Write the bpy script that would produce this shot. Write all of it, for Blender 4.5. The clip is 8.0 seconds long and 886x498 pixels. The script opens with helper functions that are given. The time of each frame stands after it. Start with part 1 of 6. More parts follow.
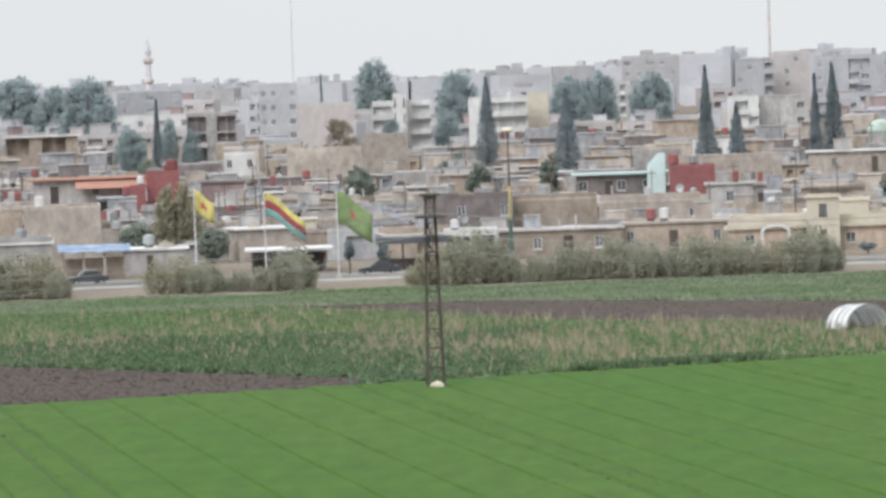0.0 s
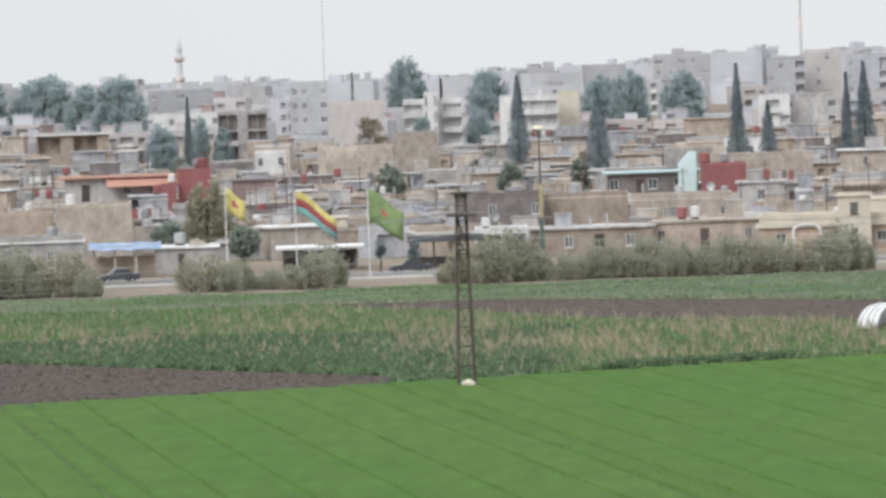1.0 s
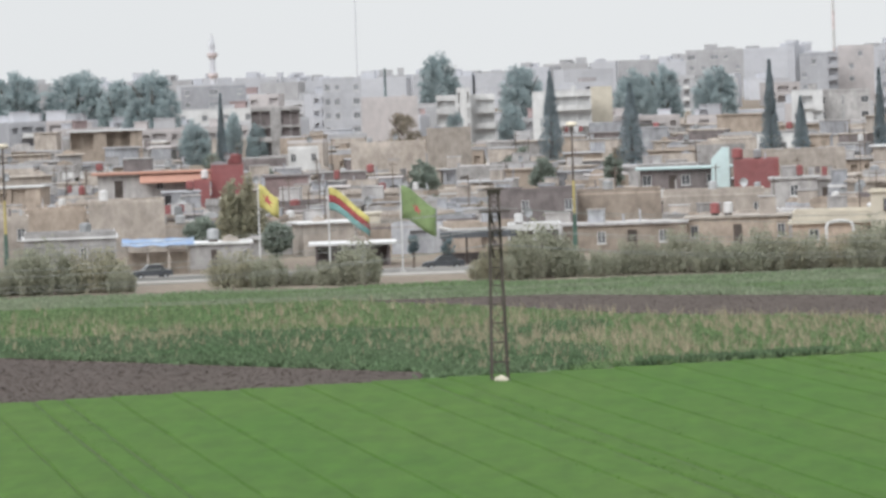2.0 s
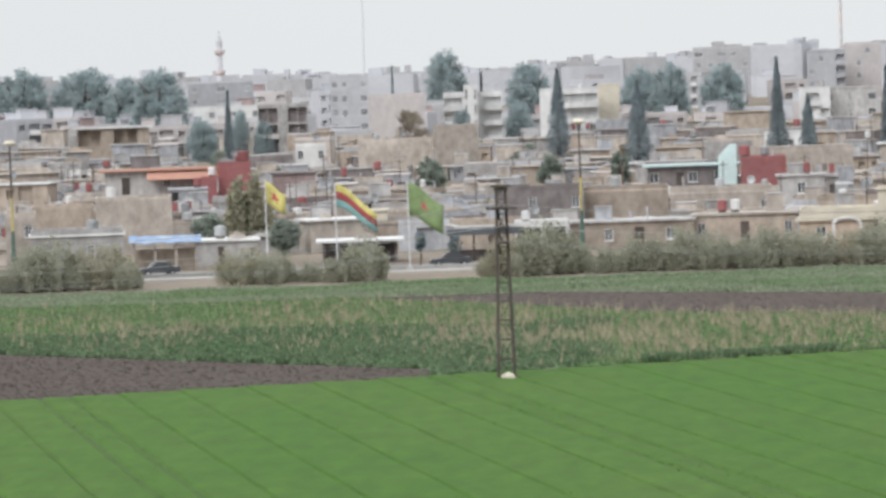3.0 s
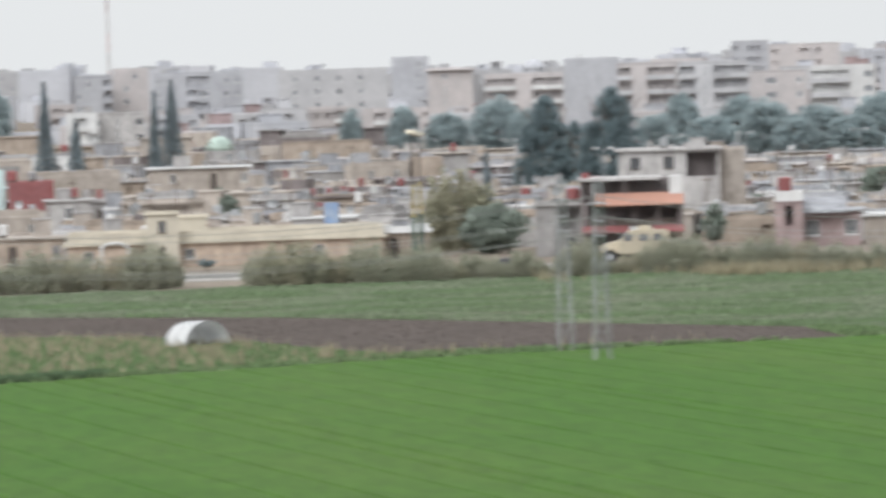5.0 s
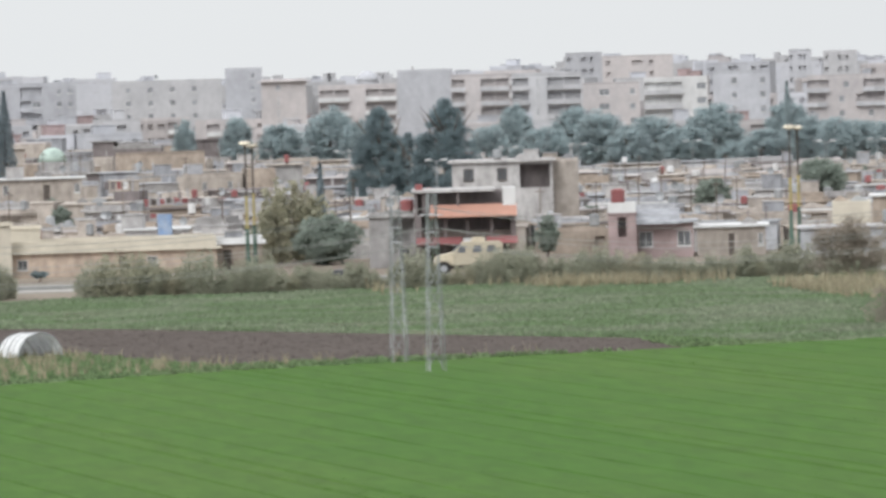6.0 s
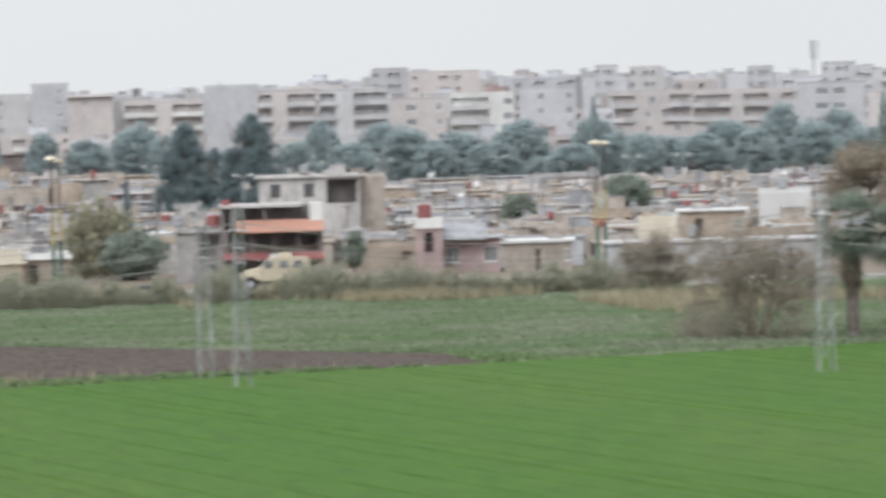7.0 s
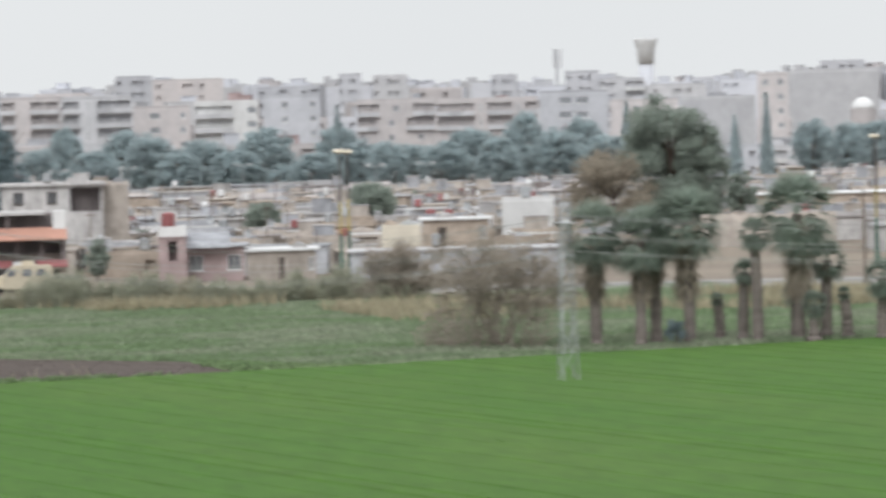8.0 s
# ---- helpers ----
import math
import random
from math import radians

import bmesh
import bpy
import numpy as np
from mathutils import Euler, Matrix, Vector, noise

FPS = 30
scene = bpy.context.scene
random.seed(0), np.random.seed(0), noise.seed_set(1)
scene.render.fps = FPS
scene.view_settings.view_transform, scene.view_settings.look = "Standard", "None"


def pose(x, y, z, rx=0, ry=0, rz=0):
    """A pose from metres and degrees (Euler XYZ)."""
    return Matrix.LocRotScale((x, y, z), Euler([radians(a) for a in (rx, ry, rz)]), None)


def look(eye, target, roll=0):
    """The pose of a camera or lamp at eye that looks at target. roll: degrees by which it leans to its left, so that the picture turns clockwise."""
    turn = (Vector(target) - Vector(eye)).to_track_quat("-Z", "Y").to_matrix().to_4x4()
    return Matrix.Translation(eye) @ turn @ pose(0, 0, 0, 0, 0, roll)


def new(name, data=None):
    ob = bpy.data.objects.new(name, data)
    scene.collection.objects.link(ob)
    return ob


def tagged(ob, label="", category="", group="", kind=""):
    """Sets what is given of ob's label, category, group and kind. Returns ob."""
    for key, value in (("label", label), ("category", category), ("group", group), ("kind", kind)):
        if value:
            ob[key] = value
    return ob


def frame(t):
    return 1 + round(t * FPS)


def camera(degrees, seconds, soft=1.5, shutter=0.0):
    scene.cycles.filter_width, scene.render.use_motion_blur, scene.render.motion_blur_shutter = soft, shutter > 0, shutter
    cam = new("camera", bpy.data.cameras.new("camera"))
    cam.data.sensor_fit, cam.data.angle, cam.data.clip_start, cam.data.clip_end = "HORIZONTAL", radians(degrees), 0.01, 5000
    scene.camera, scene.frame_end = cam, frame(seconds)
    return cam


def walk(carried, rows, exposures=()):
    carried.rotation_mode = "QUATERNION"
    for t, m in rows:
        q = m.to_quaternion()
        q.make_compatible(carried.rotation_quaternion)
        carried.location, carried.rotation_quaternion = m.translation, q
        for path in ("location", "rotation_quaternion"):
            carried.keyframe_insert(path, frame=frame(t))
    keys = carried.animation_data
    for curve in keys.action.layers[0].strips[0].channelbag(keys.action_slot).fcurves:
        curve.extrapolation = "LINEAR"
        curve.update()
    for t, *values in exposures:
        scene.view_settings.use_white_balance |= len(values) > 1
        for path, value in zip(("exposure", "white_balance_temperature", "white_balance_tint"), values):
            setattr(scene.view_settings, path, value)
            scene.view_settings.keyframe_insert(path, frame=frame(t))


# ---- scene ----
# ---- camera: a long lens that turns on a slightly leaning tripod ----
EYE, TILT, LEAN = 19.2, -1.86, 2.0
cam = camera(10.0, 8.0, soft=3.1, shutter=0.6)
ROWS = [  # seconds, yaw, pitch, roll
    (0.0, 0.0, 0.0, 0.0),
    (0.5, -0.147, -0.010, -0.02),
    (1.0, -0.351, -0.020, -0.02),
    (1.5, -0.576, -0.048, -0.02),
    (1.7, -0.640, -0.055, -0.02),
    (2.8, -0.840, -0.095, -0.04),
    (3.0, -0.804, -0.099, -0.04),
    (3.2, -0.560, -0.095, -0.05),
    (3.5, 0.101, -0.077, -0.07),
    (4.0, 2.543, 0.008, -0.05),
    (4.5, 5.415, 0.104, 0.03),
    (5.0, 7.467, 0.191, 0.05),
    (5.2, 8.120, 0.214, 0.05),
    (5.6, 8.900, 0.260, 0.05),
    (6.0, 9.350, 0.320, 0.05),
    (6.3, 9.749, 0.359, 0.05),
    (6.5, 10.190, 0.397, 0.06),
    (7.0, 11.535, 0.492, 0.09),
    (7.5, 13.024, 0.554, 0.06),
    (8.0, 14.434, 0.585, 0.08),
]
walk(cam, [(t, pose(0, 0, EYE, TILT, LEAN, 0) @ pose(0, 0, 0, 90 + pitch, roll, -yaw)) for t, yaw, pitch, roll in ROWS], [(0.0, 0.0, 6370, 9), (8.0, 0.0, 6370, 9)])

# ---- daylight: a closed white overcast, with a weak, very wide sun ----
SUN_EL, SUN_AZ = 40.0, 215.0
world = bpy.data.worlds.new("overcast_sky")
scene.world = world
world.use_nodes = True
wn, wl = world.node_tree.nodes, world.node_tree.links
wn.clear()
sky = wn.new("ShaderNodeTexSky")
sky.sky_type, sky.sun_disc = "NISHITA", False
sky.sun_elevation, sky.sun_rotation = radians(SUN_EL), radians(SUN_AZ)
sky.dust_density, sky.air_density = 6.0, 1.0
grey = wn.new("ShaderNodeHueSaturation")
grey.inputs["Saturation"].default_value, grey.inputs["Value"].default_value = 0.15, 0.09
wl.new(sky.outputs["Color"], grey.inputs["Color"])
tc = wn.new("ShaderNodeTexCoord")
cloud = wn.new("ShaderNodeTexNoise")
cloud.inputs["Scale"].default_value, cloud.inputs["Detail"].default_value = 3.0, 4.0
ramp = wn.new("ShaderNodeValToRGB")
ramp.color_ramp.elements[0].position, ramp.color_ramp.elements[1].position = 0.3, 0.75
ramp.color_ramp.elements[0].color, ramp.color_ramp.elements[1].color = (0.78, 0.79, 0.795, 1), (0.83, 0.837, 0.838, 1)
wl.new(tc.outputs["Generated"], cloud.inputs["Vector"])
wl.new(cloud.outputs["Fac"], ramp.inputs["Fac"])
mixer = wn.new("ShaderNodeMixRGB")
mixer.inputs["Fac"].default_value = 0.82
wl.new(grey.outputs["Color"], mixer.inputs["Color1"])
wl.new(ramp.outputs["Color"], mixer.inputs["Color2"])
bg = wn.new("ShaderNodeBackground")
bg.inputs["Strength"].default_value = 1.15
wo = wn.new("ShaderNodeOutputWorld")
wl.new(mixer.outputs["Color"], bg.inputs["Color"])
updown = wn.new("ShaderNodeSeparateXYZ")     # an overcast sky is brightest overhead
wl.new(tc.outputs["Generated"], updown.inputs["Vector"])
lift = wn.new("ShaderNodeMapRange")
lift.inputs["From Min"].default_value, lift.inputs["From Max"].default_value = 0.06, 0.9
lift.inputs["To Min"].default_value, lift.inputs["To Max"].default_value = 1.2, 2.3
wl.new(updown.outputs["Z"], lift.inputs["Value"])
wl.new(lift.outputs["Result"], bg.inputs["Strength"])
wl.new(bg.outputs["Background"], wo.inputs["Surface"])
sun = new("sun", bpy.data.lights.new("sun", "SUN"))
sun.data.energy, sun.data.angle, sun.data.color = 1.5, radians(35), (1.0, 0.985, 0.97)
sun.matrix_world = look((0, 0, 60), (60 * math.sin(radians(SUN_AZ - 180)), 60 * math.cos(radians(SUN_AZ - 180)), 60 - 60 * math.tan(radians(SUN_EL))))
scene.view_settings.exposure = 0.0

# ---- materials ----
def mat(name, c, rough=0.9, vary=0.18, fine=2.0, broad=0.15, bump=0.3, metal=0.0, island=0.0, tint=None, each=0.25, stretch=None):
    """A surface of colour c with fine grain, broad stains (towards tint) and a different shade for each object (or island)."""
    m = bpy.data.materials.new(name)
    m.use_nodes = True
    n, l = m.node_tree.nodes, m.node_tree.links
    b = n["Principled BSDF"]
    b.inputs["Roughness"].default_value, b.inputs["Metallic"].default_value = rough, metal
    b.inputs["Specular IOR Level"].default_value = 0.25
    geo = n.new("ShaderNodeNewGeometry")
    vec = geo.outputs["Position"]
    if stretch:
        mp = n.new("ShaderNodeVectorMath")
        mp.operation = "MULTIPLY"
        mp.inputs[1].default_value = stretch
        l.new(vec, mp.inputs[0])
        vec = mp.outputs[0]
    n1, n2 = n.new("ShaderNodeTexNoise"), n.new("ShaderNodeTexNoise")
    for q, s in ((n1, fine), (n2, broad)):
        q.inputs["Scale"].default_value, q.inputs["Detail"].default_value, q.inputs["Roughness"].default_value = s, 5.0, 0.65
        l.new(vec, q.inputs["Vector"])
    t = tint or tuple(x * 0.6 for x in c)
    m1 = n.new("ShaderNodeMixRGB")
    m1.inputs["Color1"].default_value, m1.inputs["Color2"].default_value = (*c, 1), (*t, 1)
    r = n.new("ShaderNodeMapRange")
    r.inputs["From Min"].default_value, r.inputs["From Max"].default_value = 0.4, 0.72
    l.new(n2.outputs["Fac"], r.inputs["Value"])
    l.new(r.outputs["Result"], m1.inputs["Fac"])
    hs = n.new("ShaderNodeHueSaturation")
    l.new(m1.outputs["Color"], hs.inputs["Color"])
    r2 = n.new("ShaderNodeMapRange")
    r2.inputs["From Min"].default_value, r2.inputs["From Max"].default_value = 0.25, 0.75
    r2.inputs["To Min"].default_value, r2.inputs["To Max"].default_value = 1 - vary, 1 + vary
    l.new(n1.outputs["Fac"], r2.inputs["Value"])
    r3 = n.new("ShaderNodeMapRange")
    amount = island or each
    r3.inputs["To Min"].default_value, r3.inputs["To Max"].default_value = 1 - amount, 1 + amount
    if island:
        l.new(geo.outputs["Random Per Island"], r3.inputs["Value"])
    else:
        oi = n.new("ShaderNodeObjectInfo")
        l.new(oi.outputs["Random"], r3.inputs["Value"])
    mu = n.new("ShaderNodeMath")
    mu.operation = "MULTIPLY"
    l.new(r2.outputs["Result"], mu.inputs[0])
    l.new(r3.outputs["Result"], mu.inputs[1])
    l.new(mu.outputs[0], hs.inputs["Value"])
    l.new(hs.outputs["Color"], b.inputs["Base Color"])
    if bump:
        bp = n.new("ShaderNodeBump")
        bp.inputs["Strength"].default_value, bp.inputs["Distance"].default_value = bump, 0.05
        l.new(n1.outputs["Fac"], bp.inputs["Height"])
        l.new(bp.outputs["Normal"], b.inputs["Normal"])
    return m


def leaf_mat(name, c, amount=0.35, broad=0.3, tint=None, thin_share=0.5):
    m = mat(name, c, 0.85, 0.15, 1.2, broad, 0.0, island=amount, tint=tint)
    n, l = m.node_tree.nodes, m.node_tree.links
    b, thin, mix = n["Principled BSDF"], n.new("ShaderNodeBsdfTranslucent"), n.new("ShaderNodeMixShader")
    mix.inputs["Fac"].default_value = thin_share      # light comes through leaves
    l.new(b.inputs["Base Color"].links[0].from_socket, thin.inputs["Color"])
    l.new(b.outputs[0], mix.inputs[1])
    l.new(thin.outputs[0], mix.inputs[2])
    l.new(mix.outputs[0], n["Material Output"].inputs["Surface"])
    return m


M = {
    "soil": mat("bare_soil", (0.195, 0.165, 0.132), 1.0, 0.3, 0.8, 0.03, 0.5, tint=(0.127, 0.100, 0.084)),
    "plough": mat("ploughed_earth", (0.06, 0.047, 0.041), 1.0, 0.25, 1.3, 0.08, 0.6, tint=(0.071, 0.056, 0.049)),
    "wheat_soil": mat("crop_floor", (0.046, 0.088, 0.022), 1.0, 0.3, 1.5, 0.05, 0.4, tint=(0.055, 0.078, 0.03)),
    "canopy": mat("wheat_canopy", (0.044, 0.109, 0.0115), 1.0, 0.2, 0.7, 0.05, 0.2, tint=(0.060, 0.116, 0.018), stretch=(1, 0.25, 1)),
    "wheat": leaf_mat("young_wheat", (0.044, 0.110, 0.014), 0.10, 0.04, (0.055, 0.112, 0.02)),
    "weed_soil": mat("weedy_earth", (0.15, 0.17, 0.10), 1.0, 0.3, 0.9, 0.06, 0.5, tint=(0.10, 0.115, 0.06)),
    "weeds": leaf_mat("green_weeds", (0.155, 0.235, 0.11), 0.4, 0.05, (0.20, 0.25, 0.14)),
    "beet": leaf_mat("dark_crop_leaves", (0.12, 0.185, 0.10), 0.45, 0.08, (0.155, 0.205, 0.125)),
    "fresh": leaf_mat("fresh_grass", (0.185, 0.26, 0.14), 0.25, 0.05, (0.22, 0.26, 0.18)),
    "weeds_far": leaf_mat("pale_weeds", (0.225, 0.28, 0.18), 0.25, 0.05, (0.275, 0.295, 0.225)),
    "stalk": leaf_mat("dry_stalks", (0.385, 0.34, 0.245), 0.3, 0.1, (0.30, 0.275, 0.185)),
    "asphalt": mat("asphalt", (0.16, 0.158, 0.158), 0.95, 0.15, 1.0, 0.1, 0.2),
    "kerb": mat("pale_kerb", (0.43, 0.42, 0.405), 0.9, 0.12, 1.0, 0.1, 0.1),
    "pave": mat("dusty_pavement", (0.30, 0.285, 0.265), 0.95, 0.18, 1.0, 0.1, 0.2),
    "conc": mat("weathered_concrete", (0.376, 0.365, 0.363), 0.95, 0.34, 0.55, 0.16, 0.3, each=0.22, tint=(0.263, 0.250, 0.244), stretch=(1.6, 1.6, 1.0)),
    "tan": mat("tan_render", (0.386, 0.345, 0.312), 0.95, 0.34, 0.55, 0.16, 0.3, each=0.2, tint=(0.289, 0.256, 0.225), stretch=(1.6, 1.6, 1.0)),
    "cream": mat("cream_paint", (0.531, 0.490, 0.412), 0.85, 0.1, 0.55, 0.16, 0.1, each=0.06, tint=(0.425, 0.387, 0.328), stretch=(1.6, 1.6, 1.0)),
    "white": mat("white_paint", (0.585, 0.585, 0.585), 0.85, 0.1, 0.55, 0.16, 0.1, each=0.1, tint=(0.445, 0.443, 0.445), stretch=(1.6, 1.6, 1.0)),
    "brown": mat("dark_brown_render", (0.188, 0.165, 0.165), 0.95, 0.34, 0.55, 0.16, 0.3, each=0.12, tint=(0.141, 0.125, 0.124), stretch=(1.6, 1.6, 1.0)),
    "mud": mat("mud_brick_render", (0.347, 0.293, 0.248), 1.0, 0.34, 0.55, 0.16, 0.4, each=0.22, tint=(0.261, 0.217, 0.182), stretch=(1.6, 1.6, 1.0)),
    "block": mat("grey_blockwork", (0.338, 0.345, 0.368), 0.95, 0.34, 0.55, 0.16, 0.4, each=0.2, tint=(0.245, 0.245, 0.261), stretch=(1.6, 1.6, 1.0)),
    # city wall colours, paled and cooled to stand in for distance haze
    "pale": mat("haze_paled_concrete", (0.439, 0.437, 0.452), 0.95, 0.1, 0.55, 0.16, 0.1, each=0.14, tint=(0.370, 0.370, 0.385), stretch=(1.6, 1.6, 1.0)),
    "pale_tan": mat("haze_paled_stone", (0.458, 0.427, 0.425), 0.95, 0.1, 0.55, 0.16, 0.1, each=0.14, tint=(0.380, 0.360, 0.364), stretch=(1.6, 1.6, 1.0)),
    "pale_grey": mat("haze_paled_grey", (0.390, 0.395, 0.420), 0.95, 0.1, 0.55, 0.16, 0.1, each=0.16, tint=(0.327, 0.330, 0.353), stretch=(1.6, 1.6, 1.0)),
    # palest of all: the haze of the far skyline as a wall colour
    "faint": mat("haze_bleached_concrete", (0.507, 0.515, 0.551), 0.95, 0.08, 0.8, 0.1, 0.1, each=0.1, tint=(0.444, 0.450, 0.485)),
    "red": mat("red_cladding", (0.241, 0.100, 0.102), 0.7, 0.15, 1.0, 0.3, 0.2, each=0.12, tint=(0.222, 0.075, 0.075)),
    # tank red and roof orange are muted, with haze worked into the colour
    "redtank": mat("red_tank_paint", (0.27, 0.10, 0.10), 0.6, 0.1, 1.0, 0.5, 0.05, each=0.2),
    "orange": mat("orange_roofing", (0.385, 0.215, 0.165), 0.8, 0.1, 1.0, 0.3, 0.1, each=0.08, tint=(0.367, 0.205, 0.161)),
    "pink": mat("pink_render", (0.31, 0.24, 0.238), 0.9, 0.12, 1.0, 0.3, 0.1),
    "peach": mat("peach_render", (0.434, 0.348, 0.285), 0.9, 0.34, 0.55, 0.16, 0.1, tint=(0.347, 0.282, 0.236), stretch=(1.6, 1.6, 1.0)),
    "teal": mat("teal_sheet", (0.48, 0.60, 0.60), 0.6, 0.1, 1.0, 0.3, 0.05, tint=(0.42, 0.52, 0.53)),
    "blue": mat("blue_tarpaulin", (0.17, 0.25, 0.40), 0.6, 0.2, 1.5, 0.6, 0.4, tint=(0.33, 0.37, 0.42)),
    "rust": mat("rusty_steel", (0.118, 0.10, 0.09), 0.8, 0.2, 2.0, 0.5, 0.2, 0.3),
    "galv": mat("galvanised_steel", (0.36, 0.37, 0.38), 0.6, 0.15, 2.0, 0.5, 0.1, 0.3),
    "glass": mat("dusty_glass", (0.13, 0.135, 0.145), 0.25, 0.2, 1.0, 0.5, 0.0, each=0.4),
    # panes of far buildings: greyer than near glass, haze put into the colour
    "glass_far": mat("haze_paled_glass", (0.25, 0.26, 0.28), 0.4, 0.15, 1.0, 0.5, 0.0, each=0.25),
    # lamp-post yellow and green, dulled to include the haze before them
    "yellow": mat("yellow_paint", (0.37, 0.31, 0.13), 0.7, 0.1, 2.0, 0.5, 0.05),
    "green": mat("green_paint", (0.075, 0.125, 0.10), 0.7, 0.15, 2.0, 0.5, 0.05),
    "sand": mat("sand_vehicle_paint", (0.45, 0.40, 0.31), 0.75, 0.1, 2.0, 0.6, 0.05, tint=(0.39, 0.34, 0.26)),
    "tyre": mat("tyre_rubber", (0.035, 0.033, 0.032), 0.9, 0.2, 3.0, 0.5, 0.1),
    "carblack": mat("dark_car_paint", (0.085, 0.09, 0.10), 0.35, 0.1, 3.0, 0.5, 0.0),
    "sheet": leaf_mat("white_plastic_sheet", (0.86, 0.86, 0.86), 0.04, 0.6, (0.80, 0.80, 0.81), 0.38),
    "bark": mat("grey_bark", (0.15, 0.12, 0.10), 1.0, 0.25, 3.0, 0.5, 0.5),
    "palmbark": mat("palm_trunk", (0.15, 0.13, 0.118), 1.0, 0.3, 4.0, 0.6, 0.8, stretch=(1, 1, 3)),
    # town tree leaves are lightened, the farther ones blued, to stand in for haze
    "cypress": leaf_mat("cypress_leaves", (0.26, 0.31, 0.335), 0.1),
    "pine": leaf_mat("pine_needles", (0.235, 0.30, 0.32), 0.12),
    "leaf": leaf_mat("haze_lifted_leaves", (0.365, 0.36, 0.27), 0.16, 0.3, (0.34, 0.315, 0.235)),
    "leaf_green": leaf_mat("green_leaves", (0.30, 0.345, 0.30), 0.14),
    "olive": leaf_mat("hedge_leaves", (0.325, 0.335, 0.26), 0.14, 0.2, (0.36, 0.355, 0.285)),
    "brownleaf": leaf_mat("withered_leaves", (0.335, 0.295, 0.24), 0.25, 0.3, (0.25, 0.22, 0.175)),
    # far trees: distance haze mixed into the leaf colour
    "farleaf": leaf_mat("haze_greyed_leaves", (0.42, 0.495, 0.51), 0.06),
    "twig": leaf_mat("grey_twigs", (0.325, 0.285, 0.243), 0.12, 0.3, (0.355, 0.315, 0.268)),
    "palm": leaf_mat("palm_fronds", (0.245, 0.295, 0.25), 0.3, 0.5, (0.27, 0.305, 0.255)),
    # flag colours are toned down to stand in for haze
    "fyellow": mat("yellow_flag_cloth", (0.47, 0.42, 0.15), 0.8, 0.05, 3.0, 0.8, 0.0),
    "fred": mat("red_flag_cloth", (0.36, 0.085, 0.09), 0.8, 0.05, 3.0, 0.8, 0.0),
    "fgreen": mat("green_flag_cloth", (0.165, 0.225, 0.105), 0.8, 0.05, 3.0, 0.8, 0.0),
    "fteal": mat("turquoise_flag_cloth", (0.20, 0.37, 0.36), 0.8, 0.05, 3.0, 0.8, 0.0),
    # red of masts and minaret balconies, whitened to stand in for haze
    "blush": mat("haze_paled_red", (0.62, 0.545, 0.545), 0.9, 0.1, 1.0, 0.3, 0.05),
    "cable": mat("cable", (0.32, 0.32, 0.315), 0.7, 0.1, 1.0, 0.5, 0.0),
    "mint": mat("mint_dome_paint", (0.54, 0.66, 0.595), 0.7, 0.08, 1.0, 0.4, 0.05),
    "stone": mat("pale_stone", (0.62, 0.57, 0.47), 0.9, 0.2, 3.0, 1.0, 0.4),
}


